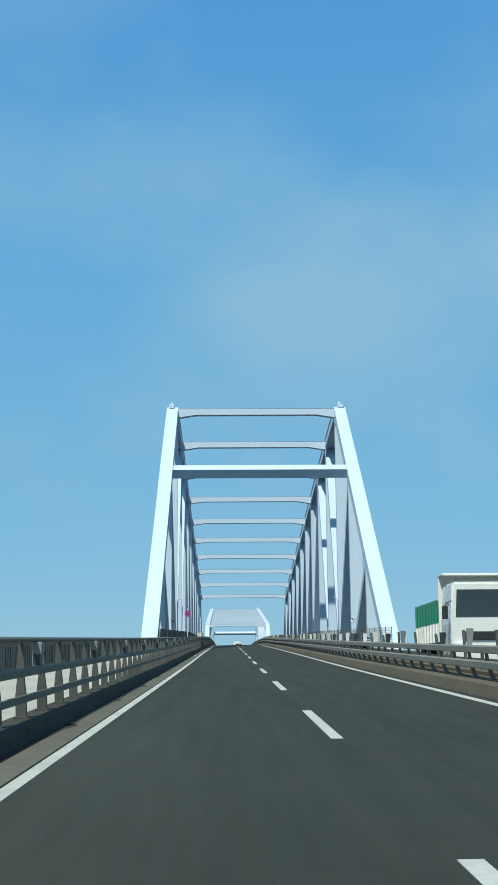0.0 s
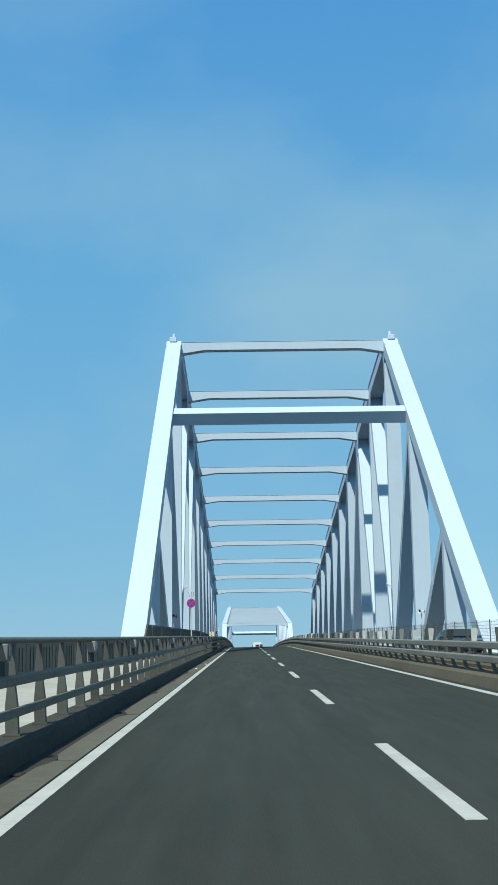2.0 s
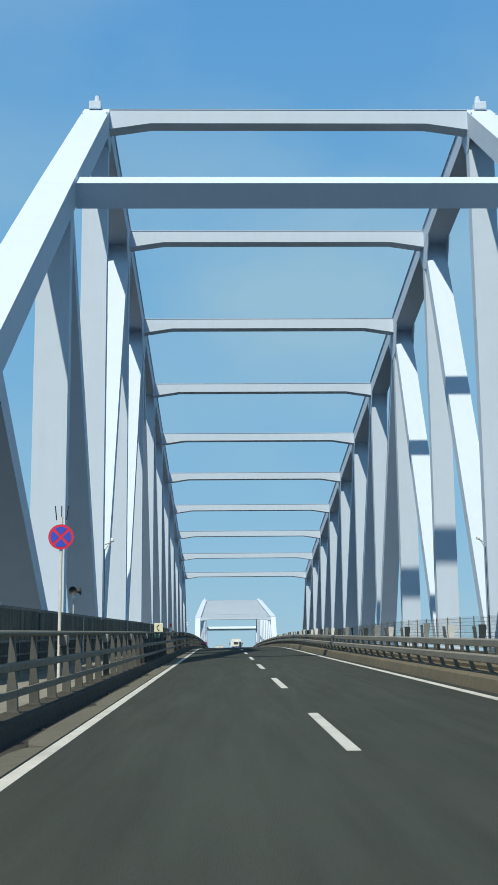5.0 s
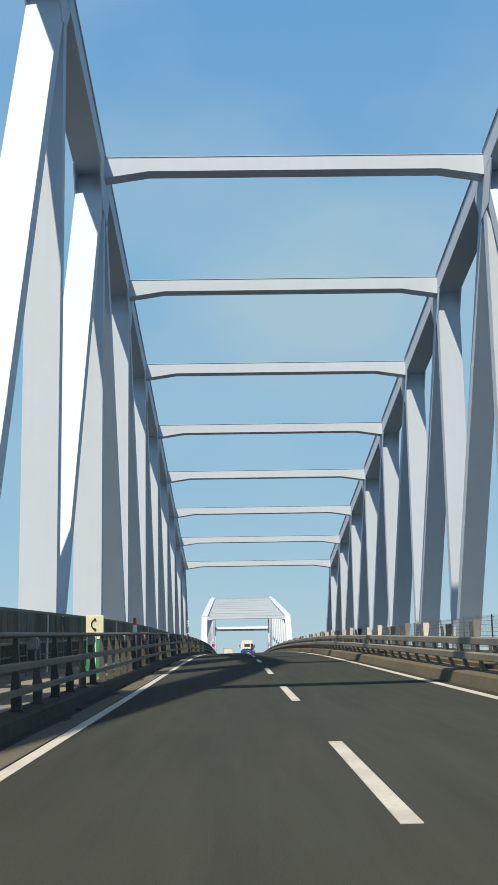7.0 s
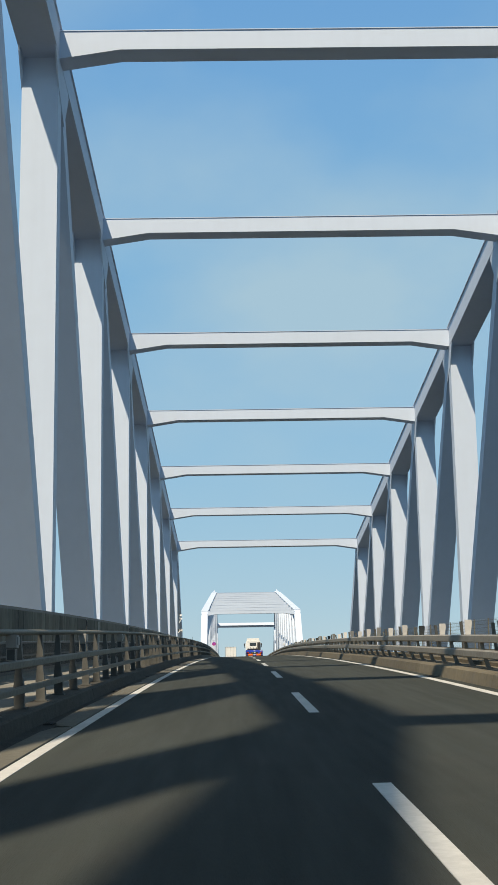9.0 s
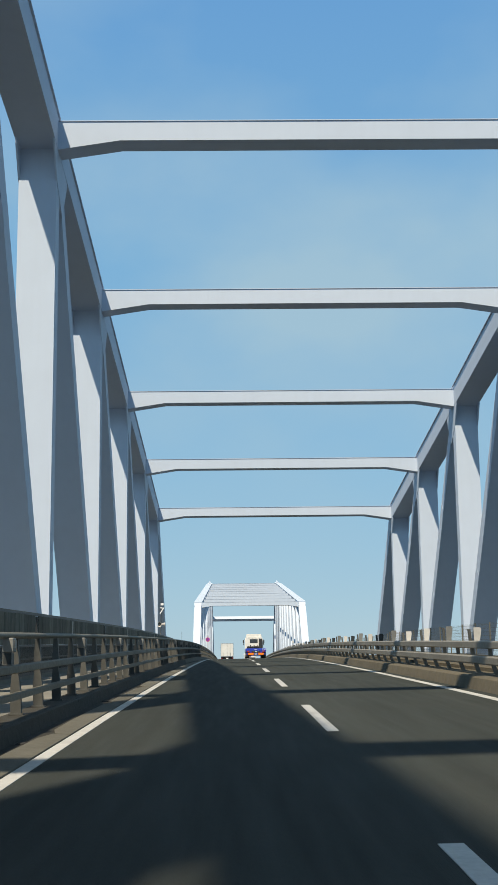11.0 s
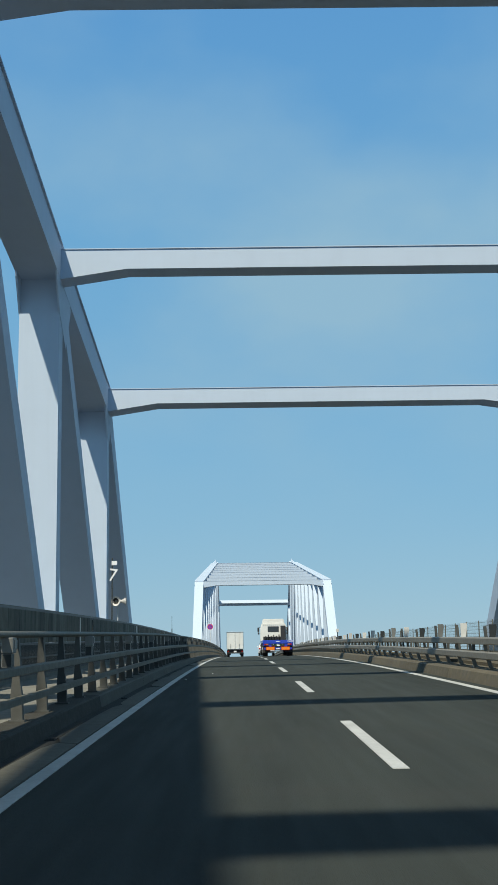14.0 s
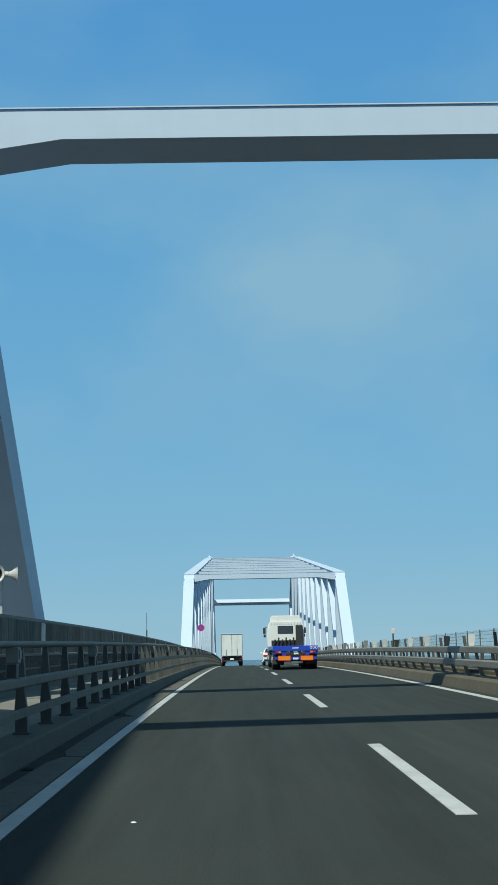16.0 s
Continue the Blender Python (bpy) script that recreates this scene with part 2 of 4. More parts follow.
def rod(bm, p, q, r, n=8, r2=None, mat=0):
    p, q = Vector(p), Vector(q)
    u = (q - p).normalized()
    s = u.orthogonal().normalized()
    t = u.cross(s)
    ring = lambda o, k: [o + k * (math.cos(6.28318 * i / n) * s + math.sin(6.28318 * i / n) * t) for i in range(n)]
    return solid(bm, ring(p, r), ring(q, r if r2 is None else r2), mat)


def sweep(profile, y0, y1, step, closed=True):
    """A profile of (x, z over the road) drawn along the road."""
    bm = bmesh.new()
    n = max(1, round((y1 - y0) / step))
    rows = []
    for i in range(n + 1):
        y = y0 + (y1 - y0) * i / n
        rows.append([bm.verts.new((x, y, dz(x, y) + z)) for x, z in profile])
    k = len(profile)
    for a, b in zip(rows, rows[1:]):
        for j in range(k if closed else k - 1):
            bm.faces.new((a[j], a[(j + 1) % k], b[(j + 1) % k], b[j]))
    if closed:
        bm.faces.new(rows[0])
        bm.faces.new(rows[-1][::-1])
    return bm


def tube(x, z, rx, rzz, n=8):
    return [(x + rx * math.cos(6.28318 * i / n), z + rzz * math.sin(6.28318 * i / n)) for i in range(n)]


def rect(x0, x1, z0, z1):
    return [(x0, z0), (x1, z0), (x1, z1), (x0, z1)]


# ---- setting ----
bm = bmesh.new()
box(bm, (0, 0, -34.5), (9000, 9000, 1.0))
tagged(part("water", bm, WATER), "calm blue-grey sea far below the bridge", "water", kind="structure")
road = tagged(part("road", sweep(rect(-4.05, 4.02, -0.3, 0), Y_START, Y_END, 5), ASPHALT),
              "dark grey asphalt carriageway of two lanes, slightly worn", "road", kind="structure")
road_far = tagged(part("road_oncoming", sweep(rect(5.0, 11.9, -0.3, 0), Y_START, Y_END, 5), ASPHALT),
                  "dark grey asphalt carriageway for the oncoming traffic", "road", kind="structure")
deck = tagged(part("bridge_deck", sweep([(-9.0, -0.35), (14.0, -0.35), (12.5, -2.0), (-7.5, -2.0)], Y_START, Y_END, 10), STEEL_D),
              "steel bridge deck under the carriageways", "bridge deck", kind="structure")
for y in (-200, -110, 10, 222, 336, 548, 640, 760):
    bm = bmesh.new()
    top = rz(y) - 1.9
    solid(bm, [(-6, y - 2, -36), (11, y - 2, -36), (11, y + 2, -36), (-6, y + 2, -36)],
          [(-8, y - 1.6, top), (13, y - 1.6, top), (13, y + 1.6, top), (-8, y + 1.6, top)])
    tagged(part("bridge_pier", bm, GUTTER), "pale concrete pier standing in the sea", "bridge pier", kind="structure")

# edge lines and lane dashes, a thin coat on the asphalt
for x, w, lab in ((-3.435, 0.165, "solid white edge line beside the gutter"), (3.6, 0.2, "solid white edge line beside the median kerb")):
    tagged(part("edge_line", sweep(rect(x - w / 2, x + w / 2, 0.0, 0.006), Y_START, 600, 5), LINE, road), lab)
for i in range(-10, 46):
    y = -82.45 + 14.963 * i
    part("lane_dash", sweep(rect(-0.08, 0.08, 0.0, 0.006), y, y + 6.2, 3.1), LINE, road)
tagged(part("edge_line", sweep(rect(11.35, 11.5, 0.0, 0.006), Y_START, 600, 5), LINE, road_far), "solid white edge line")

# gutter and kerb, cast in lengths with open joints
gut = tagged(new("gutter"), "grey concrete gutter beside the carriageway", "gutter", kind="structure")
kerb = tagged(new("kerb_left"), "weathered concrete kerb under the guard rail, its shade coloured in", "kerb", kind="structure")
kerb_r = tagged(new("kerb_median"), "brownish concrete median kerb under the guard rail", "kerb", kind="structure")
for i in range(-15, 50):
    y = i * 10.0 - 2.0
    # left kerb blocks take the shade-darkened tone up to y = 165, paler concrete beyond
    part("kerb_block", sweep([(-4.09, 0), (-4.13, 0.215), (-4.17, 0.24), (-4.6, 0.24), (-4.6, -0.3), (-4.09, -0.3)], y + 0.015, y + 9.985, 5), KERB_SHADE if y < 165 else GUTTER, kerb)
    part("kerb_block", sweep([(3.98, -0.3), (3.98, 0.0), (4.05, 0.25), (4.1, 0.28), (5.0, 0.28), (5.0, -0.3)], y + 0.015, y + 9.985, 5), CURB, kerb_r)
    bm = bmesh.new()
    box(bm, (-3.965, y + 3.2, dz(-3.93, y + 3.2) + 0.014), (0.13, 0.3, 0.012))
    for j in range(5):
        box(bm, (-3.965, y + 3.08 + 0.06 * j, dz(-3.965, y + 3.2) + 0.022), (0.11, 0.02, 0.008))
    part("drain_grate", bm, CHASSIS, gut, "dark iron drain grate")
part("channel", sweep(rect(-4.1, -3.8, -0.1, 0.008), Y_START, 600, 5), SLUDGE, gut, "dark wet dirt in the channel by the kerb")
for i in range(-20, 62):
    # each slab narrows at its ends, where dirt gathers in the joint
    y, tilt = 8.0 * i + 0.4, 0.008 * ((i * 5) % 3)
    ring = [(-3.53, y + 0.03), (-3.53, y + 2.7), (-3.53, y + 5.3), (-3.53, y + 7.97), (-3.76, y + 7.97), (-3.86, y + 7.3), (-3.875 - tilt, y + 5.3), (-3.875 - tilt, y + 2.7), (-3.86, y + 0.8), (-3.75, y + 0.1)]
    bm = bmesh.new()
    solid(bm, [(u, v, dz(u, v) - 0.05) for u, v in ring], [(u, v, dz(u, v) + 0.022 + (tilt if u < -3.6 else 0)) for u, v in ring])
    part("gutter_slab", bm, GUTTER, gut)
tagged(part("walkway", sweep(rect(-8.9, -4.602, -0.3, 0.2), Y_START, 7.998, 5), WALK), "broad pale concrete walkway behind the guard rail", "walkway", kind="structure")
tagged(part("walkway", sweep(rect(-7.6, -4.602, -0.3, 0.2), 8.0, 600, 5), WALK_SHADED), "concrete service walkway behind the guard rail, darkened for the fence's shade", "walkway", kind="structure")
tagged(part("walkway", sweep(rect(11.904, 13.0, -0.3, 0.2), Y_START, 600, 5), GUTTER), "grey concrete service walkway beside the truss", "walkway", kind="structure")


# ---- truss bridges ----
IN_L, IN_R, CW = -7.9, 13.06, 1.52
TOP = {-3: -4.1, -2: 6.35, -1: 17.75, 0: 28.95}
for k in range(1, 10):
    TOP[k] = 29.27 - 1.76 * k
TOP[10] = -1.6


def node_y(k):
    return 60 + 16 * k if -2 <= k <= 9 else (13.0 if k == -3 else 221.2)


def member(bm, p, q, w, t):
    """A box member in the truss's plane from p to q, w across the bridge and t thick."""
    p, q = Vector(p), Vector(q)
    d = (q - p).normalized()
    n = Vector((0, -d.z, d.y))
    x = Vector((1, 0, 0))
    ring = lambda o: [o + x * a * w / 2 + n * b * t / 2 for a, b in ((-1, -1), (1, -1), (1, 1), (-1, 1))]
    return solid(bm, ring(p), ring(q))


def truss(name, spot, label):
    """spot turns a place of the first truss into a place of this one."""
    tr = tagged(new(name), label, "truss bridge", "truss bridges")
    H = 1.25

    def put(pname, bm, lab=""):
        for v in bm.verts:
            v.co = spot(v.co)
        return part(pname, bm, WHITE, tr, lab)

    for side, inner in ((-1, IN_L), (1, IN_R)):
        xc = inner + side * CW / 2
        for k in range(-3, 10):
            y0, y1 = node_y(k), node_y(k + 1)
            z0, z1 = TOP[k] - H / 2, TOP[k + 1] - H / 2
            if k < 0 or k == 9:
                nm = "end_post"
            else:
                nm = "upper_chord"
            d = Vector((0, y1 - y0, z1 - z0)).normalized()
            a, b = Vector((xc, y0, z0)), Vector((xc, y1, z1))
            if nm == "end_post":
                a, b = a - d * (2.0 if k == -3 else 0), b + d * (1.5 if k == 9 else 0.55 if k == -1 else 0)
            bm = member(bmesh.new(), a, b, CW, H if nm == "upper_chord" else 1.25)
            if nm == "upper_chord":
                # top plate a little wider than the box
                n = Vector((0, -d.z, d.y)) * (H / 2 + 0.02)
                member(bm, a + n, b + n, CW + 0.16, 0.05)
            put(nm, bm)
        for k in range(-2, 10):
            yt, zt = node_y(k), TOP[k] - H * 0.75
            legs = [(yt, 1.45, 0.85, "vertical")]
            if k in (1, 2):
                legs.append((yt - 16, 1.41, 0.9, "diagonal"))
            if k not in (0, 1, 9):
                legs.append((yt + 16, 1.41, 0.9, "diagonal"))
            for yb, w, t, nm in legs:
                p, q = Vector((xc, yt, zt)), Vector((xc, yb, rz(yb) - 1.4))
                d = (q - p).normalized()
                bm = member(bmesh.new(), p, q, w, t)
                leg = put(nm, bm)
                # bolted splices where the lengths of the member meet
                long = (q - p).length
                for f in (0.36, 0.68):
                    if long > 12:
                        c = p + (q - p) * f
                        bm = member(bmesh.new(), c - d * 0.35, c + d * 0.35, w + 0.02, t - 0.06)
                        for v in bm.verts:
                            v.co = spot(v.co)
                        part("splice_plate", bm, WHITE, leg)
            # gusset plates on both faces of the node
            sl = -1.76 / 16 if 0 < k < 9 else 0
            away, back = k not in (0, 1, 9), k in (1, 2)
            prof = [(-1.5, 0.2), (1.5, 0.2), (2.3 if away else 1.2, -0.5), (1.1 if away else 0.42, -2.4 if away else -1.6),
                    (-1.1 if back else -0.42, -2.4 if back else -1.6), (-2.3 if back else -1.2, -0.5)]
            if k >= 0:
                for xg in (inner + side * 0.045, inner + side * (CW - 0.045)):
                    bm = bmesh.new()
                    solid(bm, [(xg - 0.035, yt + a, zt + c + sl * a) for a, c in prof], [(xg + 0.035, yt + a, zt + c + sl * a) for a, c in prof])
                    put("gusset_plate", bm)
        # lower chord beside the deck
        for i in range(0, 13):
            y0 = 10 + 16.5 * i
            bm = member(bmesh.new(), (xc, y0, rz(y0) - 1.6), (xc, y0 + 16.5, rz(y0 + 16.5) - 1.6), CW, 1.3)
            put("lower_chord", bm)
        # beacon on the peak
        bm = bmesh.new()
        box(bm, (xc + side * 0.1, 60.0, TOP[0] + 0.28), (0.7, 0.7, 0.5), 0.05)
        rod(bm, (xc, 60.0, TOP[0] + 0.5), (xc, 60.0, TOP[0] + 0.95), 0.2, 8, 0.14)
        put("beacon_lamp", bm, "small grey beacon lamp on the peak")
    # cross struts, deeper at both ends
    for k in range(10):
        y, z = node_y(k), TOP[k]
        bm = bmesh.new()
        back, low = 1.0 if k == 9 else 0.58, z - 0.94 + 0.012 * k
        prof = [(IN_L - 0.01, z - 0.1), (IN_R + 0.01, z - 0.1), (IN_R + 0.01, low - 0.37), (IN_R - 2.4, low), (IN_L + 2.4, low), (IN_L - 0.01, low - 0.37)]
        solid(bm, [(x, y - 0.45, c) for x, c in prof], [(x, y + back, c) for x, c in prof])
        # top flange, a little proud of the box
        box(bm, ((IN_L + IN_R) / 2, y + (back - 0.45) / 2, z - 0.085), (IN_R - IN_L, back + 0.45 + 0.07, 0.03))
        put("cross_strut", bm)
    # portal beam, square to the end posts
    d = Vector((0, 16, TOP[0] - TOP[-1])).normalized()
    n = Vector((0, -d.z, d.y))
    c = Vector((0, 44.6, 18.02)) + d * 0.65 - n * 0.575
    bm = bmesh.new()
    ring = [c + d * a * 0.65 + n * b * 0.575 for a, b in ((-1, -1), (1, -1), (1, 1), (-1, 1))]
    solid(bm, [(IN_L - 0.02, p.y, p.z) for p in ring], [(IN_R + 0.02, p.y, p.z) for p in ring])
    put("portal_beam", bm)
    return tr


truss("truss_bridge", lambda v: v.copy(), "white painted steel truss with sloping top chords over the road")


def mirrored(v):
    y = 563 - v.y
    return Vector((v.x - 0.1, y, v.z - 1.07 - 0.0165 * (y - 359)))


truss("truss_bridge", mirrored, "distant white painted steel truss beyond the crest")


# ---- guard rails and fences ----
def post_mesh(name, height, base, top, lean, thick, mat, waist=None):
    """A plate post that tapers and bends back towards its top."""
    bm = bmesh.new()
    rows = []
    for f in (0, 0.3, 0.54, 0.61, 0.8, 1.0):
        z, w = height * f, base + (top - base) * f**0.7
        if waist:
            w = {0: base, 0.3: base, 0.54: 0.6 * base, 0.61: waist, 0.8: (waist + top) / 2, 1.0: top}[f]
        c = lean * (1 - (1 - f) ** 2) * -1
        rows.append([(c - w / 2, -thick / 2, z), (c + w / 2, -thick / 2, z), (c + w / 2, thick / 2, z), (c - w / 2, thick / 2, z)])
    vs = [[bm.verts.new(p) for p in r] for r in rows]
    for a, b in zip(vs, vs[1:]):
        for j in range(4):
            bm.faces.new((a[j], a[(j + 1) % 4], b[(j + 1) % 4], b[j]))
    bm.faces.new(vs[0][::-1])
    bm.faces.new(vs[-1])
    box(bm, (0, 0, 0.0125), (base + 0.06, thick + 0.07, 0.025))
    return finish(name, bm, mat)


def pieces(name, mesh, parent, spots, label=""):
    for x, y, z in spots:
        ob = new(name, mesh)
        ob.location = (x, y, z)
        ob.parent = parent
        if label:
            ob["label"] = label


GY0, GY1 = -112.7, 430
gl = tagged(new("guard_rail"), "grey galvanised guard rail with three beams beside the walkway", "guard rail", "guard rails")
mesh_l = post_mesh("post", 1.09, 0.15, 0.065, 0.03, 0.11, POST, 0.125)
pieces("post", mesh_l, gl, [(-4.42, y, dz(-4.42, y) + 0.24) for y in np.arange(GY0, GY1, 2.0)])
part("top_rail", sweep(tube(-4.42, 1.36, 0.06, 0.045), GY0, GY1, 4), RAIL, gl, smooth=True)
part("middle_rail", sweep([(-4.28, 0.845), (-4.24, 0.86), (-4.24, 0.945), (-4.28, 0.96), (-4.36, 0.96), (-4.36, 0.845)], GY0, GY1, 4), RAIL, gl)
part("lower_rail", sweep([(-4.27, 0.49), (-4.23, 0.50), (-4.23, 0.575), (-4.27, 0.585), (-4.34, 0.585), (-4.34, 0.49)], GY0, GY1, 4), RAIL, gl)
bm = bmesh.new()
box(bm, (0, 0, 0.02), (0.15, 0.22, 0.19), 0.015)
box(bm, (0.08, 0, 0.03), (0.02, 0.15, 0.11))
box(bm, (-0.01, 0, -0.165), (0.13, 0.16, 0.17), 0.01, None, 1)
box_mesh = finish("light_box", bm, [GREYBOX, DARKBAR])
pieces("light_box", box_mesh, gl, [(-4.36, y, dz(-4.36, y) + 1.21) for y in np.arange(GY0 + 1, GY1 - 130, 8.0)], "grey box lamp fixed under the top rail")

gr = tagged(new("guard_rail"), "grey galvanised guard rail with two broad beams on the median kerb", "guard rail", "guard rails")
mesh_r = post_mesh("post", 0.77, 0.11, 0.07, 0.15, 0.05, RAIL_SUNLIT)
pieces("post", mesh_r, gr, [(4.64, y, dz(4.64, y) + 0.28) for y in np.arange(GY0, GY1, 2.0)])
part("top_rail", sweep([(4.44, 0.87), (4.40, 0.89), (4.40, 1.02), (4.44, 1.05), (4.56, 1.05), (4.56, 0.87)], GY0, GY1, 4), RAIL_SUNLIT, gr)
part("lower_rail", sweep([(4.34, 0.53), (4.30, 0.55), (4.30, 0.68), (4.34, 0.71), (4.44, 0.71), (4.44, 0.53)], GY0, GY1, 4), RAIL_SUNLIT, gr)

go = tagged(new("guard_rail"), "guard rail facing the oncoming lanes with pale post heads above it", "guard rail", "guard rails")
tagged(part("kerb_oncoming", sweep(rect(5.002, 5.9, -0.3, 0.37), GY0, GY1, 5), CURB), "concrete kerb of the oncoming carriageway", "kerb", kind="structure")


def fin_mesh(h, pale, lean):
    """A dark post with a tapered glare board beside it."""
    bm = bmesh.new()
    ring = lambda z, x: [(x - 0.04, -0.045, z), (x + 0.04, -0.045, z), (x + 0.04, 0.045, z), (x - 0.04, 0.045, z)]
    solid(bm, ring(0, 0), ring(h - 0.05, -lean), 0)
    if pale is not None:
        lo, hi = h - 0.5, h
        board = lambda y: [(0.03, y, lo), (0.17, y, lo), (0.24, y, hi - 0.08), (0.22, y, hi), (0.02, y, hi)]
        solid(bm, board(-0.07), board(-0.045), 1)
        box(bm, (0.1, -0.03, lo + 0.16), (0.16, 0.03, 0.05), 0, None, 2)
    return finish("post", bm, [POST, pale or PALE, DARKBAR])


fins = [fin_mesh(1.1, PALE, 0.08), fin_mesh(1.04, PALE, 0.1), fin_mesh(1.12, GREYBOX, 0.05), fin_mesh(1.02, DARKBAR, 0.09)]
stub = fin_mesh(0.7, None, 0.0)
for i, y in enumerate(np.arange(GY0, GY1, 2.25)):
    pieces("post", stub if i % 2 else fins[(i // 2 * 5 + i // 7) % 4], go, [(5.5, y, dz(5.5, y) + 0.37)])
part("top_rail", sweep(rect(5.62, 5.72, 0.82, 0.95), GY0, GY1, 4), RAIL, go)
part("lower_rail", sweep(rect(5.62, 5.72, 0.52, 0.65), GY0, GY1, 4), RAIL, go)

# low outer parapet before the truss; it draws inwards where the truss comes near
par = tagged(new("parapet_fence"), "grey metal panel parapet along the outer edge of the walkway", "fence", "walkway fences")
bm = bmesh.new()
box(bm, (0, 0, 0), (0.03, 0.05, 0.7))
slat_mesh = finish("slat", bm, PANEL)


def parapet_x(y):
    return -8.8 + 1.3 * min(max((y + 38.7) / 34.0, 0.0), 1.0)


def run(name, ya, yb, x0, x1, z0, z1, mat, label=""):
    """A straight length of the parapet, following its bend."""
    ring = lambda y: [(parapet_x(y) + u, y, dz(parapet_x(y), y) + z) for u, z in rect(x0, x1, z0, z1)]
    return part(name, solid(bmesh.new(), ring(ya), ring(yb)), mat, par, label)


for y in np.arange(GY0, 8, 2.0):
    x = parapet_x(y)
    run("panel", y + 0.03, y + 1.97, 0.0, 0.06, 0.19, 1.28, PANEL)
    run("handrail", y + 0.002, y + 1.998, -0.06, 0.1, 1.282, 1.36, RAIL)
    bm = bmesh.new()
    box(bm, (x, y, dz(x, y) + 0.735), (0.14, 0.14, 1.08))
    part("post", bm, POST, par)
    pieces("slat", slat_mesh, par, [(parapet_x(y + f) + 0.07, y + f, dz(x, y + f) + 0.82) for f in (0.55, 1.0, 1.45)])

# taller barred fence along the truss
FX, FH = -7.35, 2.13
tf = tagged(new("screen_fence"), "tall fence of streaked grey panels over dark upright bars", "fence", "walkway fences")
part("handrail", sweep(rect(FX - 0.06, FX + 0.05, FH - 0.05, FH + 0.03), 9.65, 330, 4), DARKBAR, tf)
part("bottom_rail", sweep(rect(FX - 0.04, FX + 0.04, 0.32, 0.40), 9.0, 330, 4), DARKBAR, tf)
part("toe_board", sweep(rect(FX - 0.03, FX + 0.03, 0.19, 0.318), 9.0, 330, 4), WALK_SHADED, tf, "grey concrete upstand")
part("middle_rail", sweep(rect(FX - 0.04, FX + 0.05, 1.14, 1.2), 9.0, 330, 4), DARKBAR, tf)
part("middle_rail", sweep(rect(FX + 0.02, FX + 0.05, 0.78, 0.83), 9.0, 330, 4), POST, tf)
bm = bmesh.new()
ends = lambda y, z: [(FX - 0.045, y, dz(FX, y) + z), (FX + 0.045, y, dz(FX, y) + z), (FX + 0.045, y + 0.2, dz(FX, y) + z), (FX - 0.045, y + 0.2, dz(FX, y) + z)]
solid(bm, ends(5.3, 0.3), ends(9.55, FH + 0.02))
part("end_brace", bm, RAIL, tf, "pale slanting end brace")
bm = bmesh.new()
tri = [(7.85, 1.205), (9.63, 1.205), (9.63, FH - 0.06)]
solid(bm, [(FX + 0.047, y, dz(FX, y) + z) for y, z in tri], [(FX + 0.06, y, dz(FX, y) + z) for y, z in tri])
part("panel", bm, SCREEN, tf)
vs, fs = [], []
y = 9.2
while y < 330:
    z0, z1, r = dz(FX, y) + 0.36, dz(FX, y) + 1.16, 0.022
    b = len(vs)
    for z in (z0, z1):
        vs += [(FX - r, y - r, z), (FX + r, y - r, z), (FX + r, y + r, z), (FX - r, y + r, z)]
    fs += [(b + i, b + (i + 1) % 4, b + 4 + (i + 1) % 4, b + 4 + i) for i in range(4)]
    y += 0.12
me = bpy.data.meshes.new("bar_infill")
me.from_pydata(vs, [], fs)
me.materials.append(DARKBAR)
ob = tagged(new("bar_infill", me), kind="stuff")
ob.parent = tf
for i, y in enumerate(np.arange(9.2, 330, 4.0)):
    bm = bmesh.new()
    wide = i % 6 == 3
    box(bm, (FX, y, dz(FX, y) + 1.1), (0.08 if not wide else 0.16, 0.08 if not wide else 0.16, 1.9))
    part("post", bm, PALE if wide else DARKBAR, tf, "pale post" if wide else "")
    # streaked screen panels on the road side of the posts, some bays with a narrow gap
    a, b = 0.02 if i else 0.45, 3.98 if i % 5 else 3.45
    if wide:
        a = 0.09
    if y < 238:
        # upright boards with open seams
        n, w = 5, (b - a) / 5
        for j in range(n):
            part("board", sweep(rect(FX + 0.045, FX + 0.06 + 0.004 * (j % 2), 1.205, FH - 0.054), y + a + w * j + 0.01, y + a + w * (j + 1) - 0.01, 1), SCREEN, tf)
    else:
        part("panel", sweep(rect(FX + 0.045, FX + 0.06, 1.205, FH - 0.054), y + a, y + b, 2), SCREEN, tf)
    bm = bmesh.new()
    box(bm, (FX + 0.052, y + b - 0.012, dz(FX, y + b) + 1.625), (0.026, 0.022, 0.83))
    part("stile", bm, DARKBAR, tf)

# wire mesh fence by the other truss
mf = tagged(new("mesh_fence"), "thin wire mesh fence with slim posts along the far walkway", "fence", "walkway fences")
MX = 12.7
for y in np.arange(6, 330, 4.0):
    bm = bmesh.new()
    box(bm, (MX, y, dz(MX, y) + 1.15), (0.06, 0.06, 1.95))
    part("post", bm, RAIL, mf)
vs, fs = [], []
for j in range(9):
    z = 0.4 + 0.2 * j
    for y in np.arange(6, 330, 6.0):
        b = len(vs)
        for yy in (y, y + 6):
            vs += [(MX, yy, dz(MX, yy) + z - 0.008), (MX + 0.012, yy, dz(MX, yy) + z), (MX, yy, dz(MX, yy) + z + 0.008)]
        fs += [(b + i, b + (i + 1) % 3, b + 3 + (i + 1) % 3, b + 3 + i) for i in range(3)]
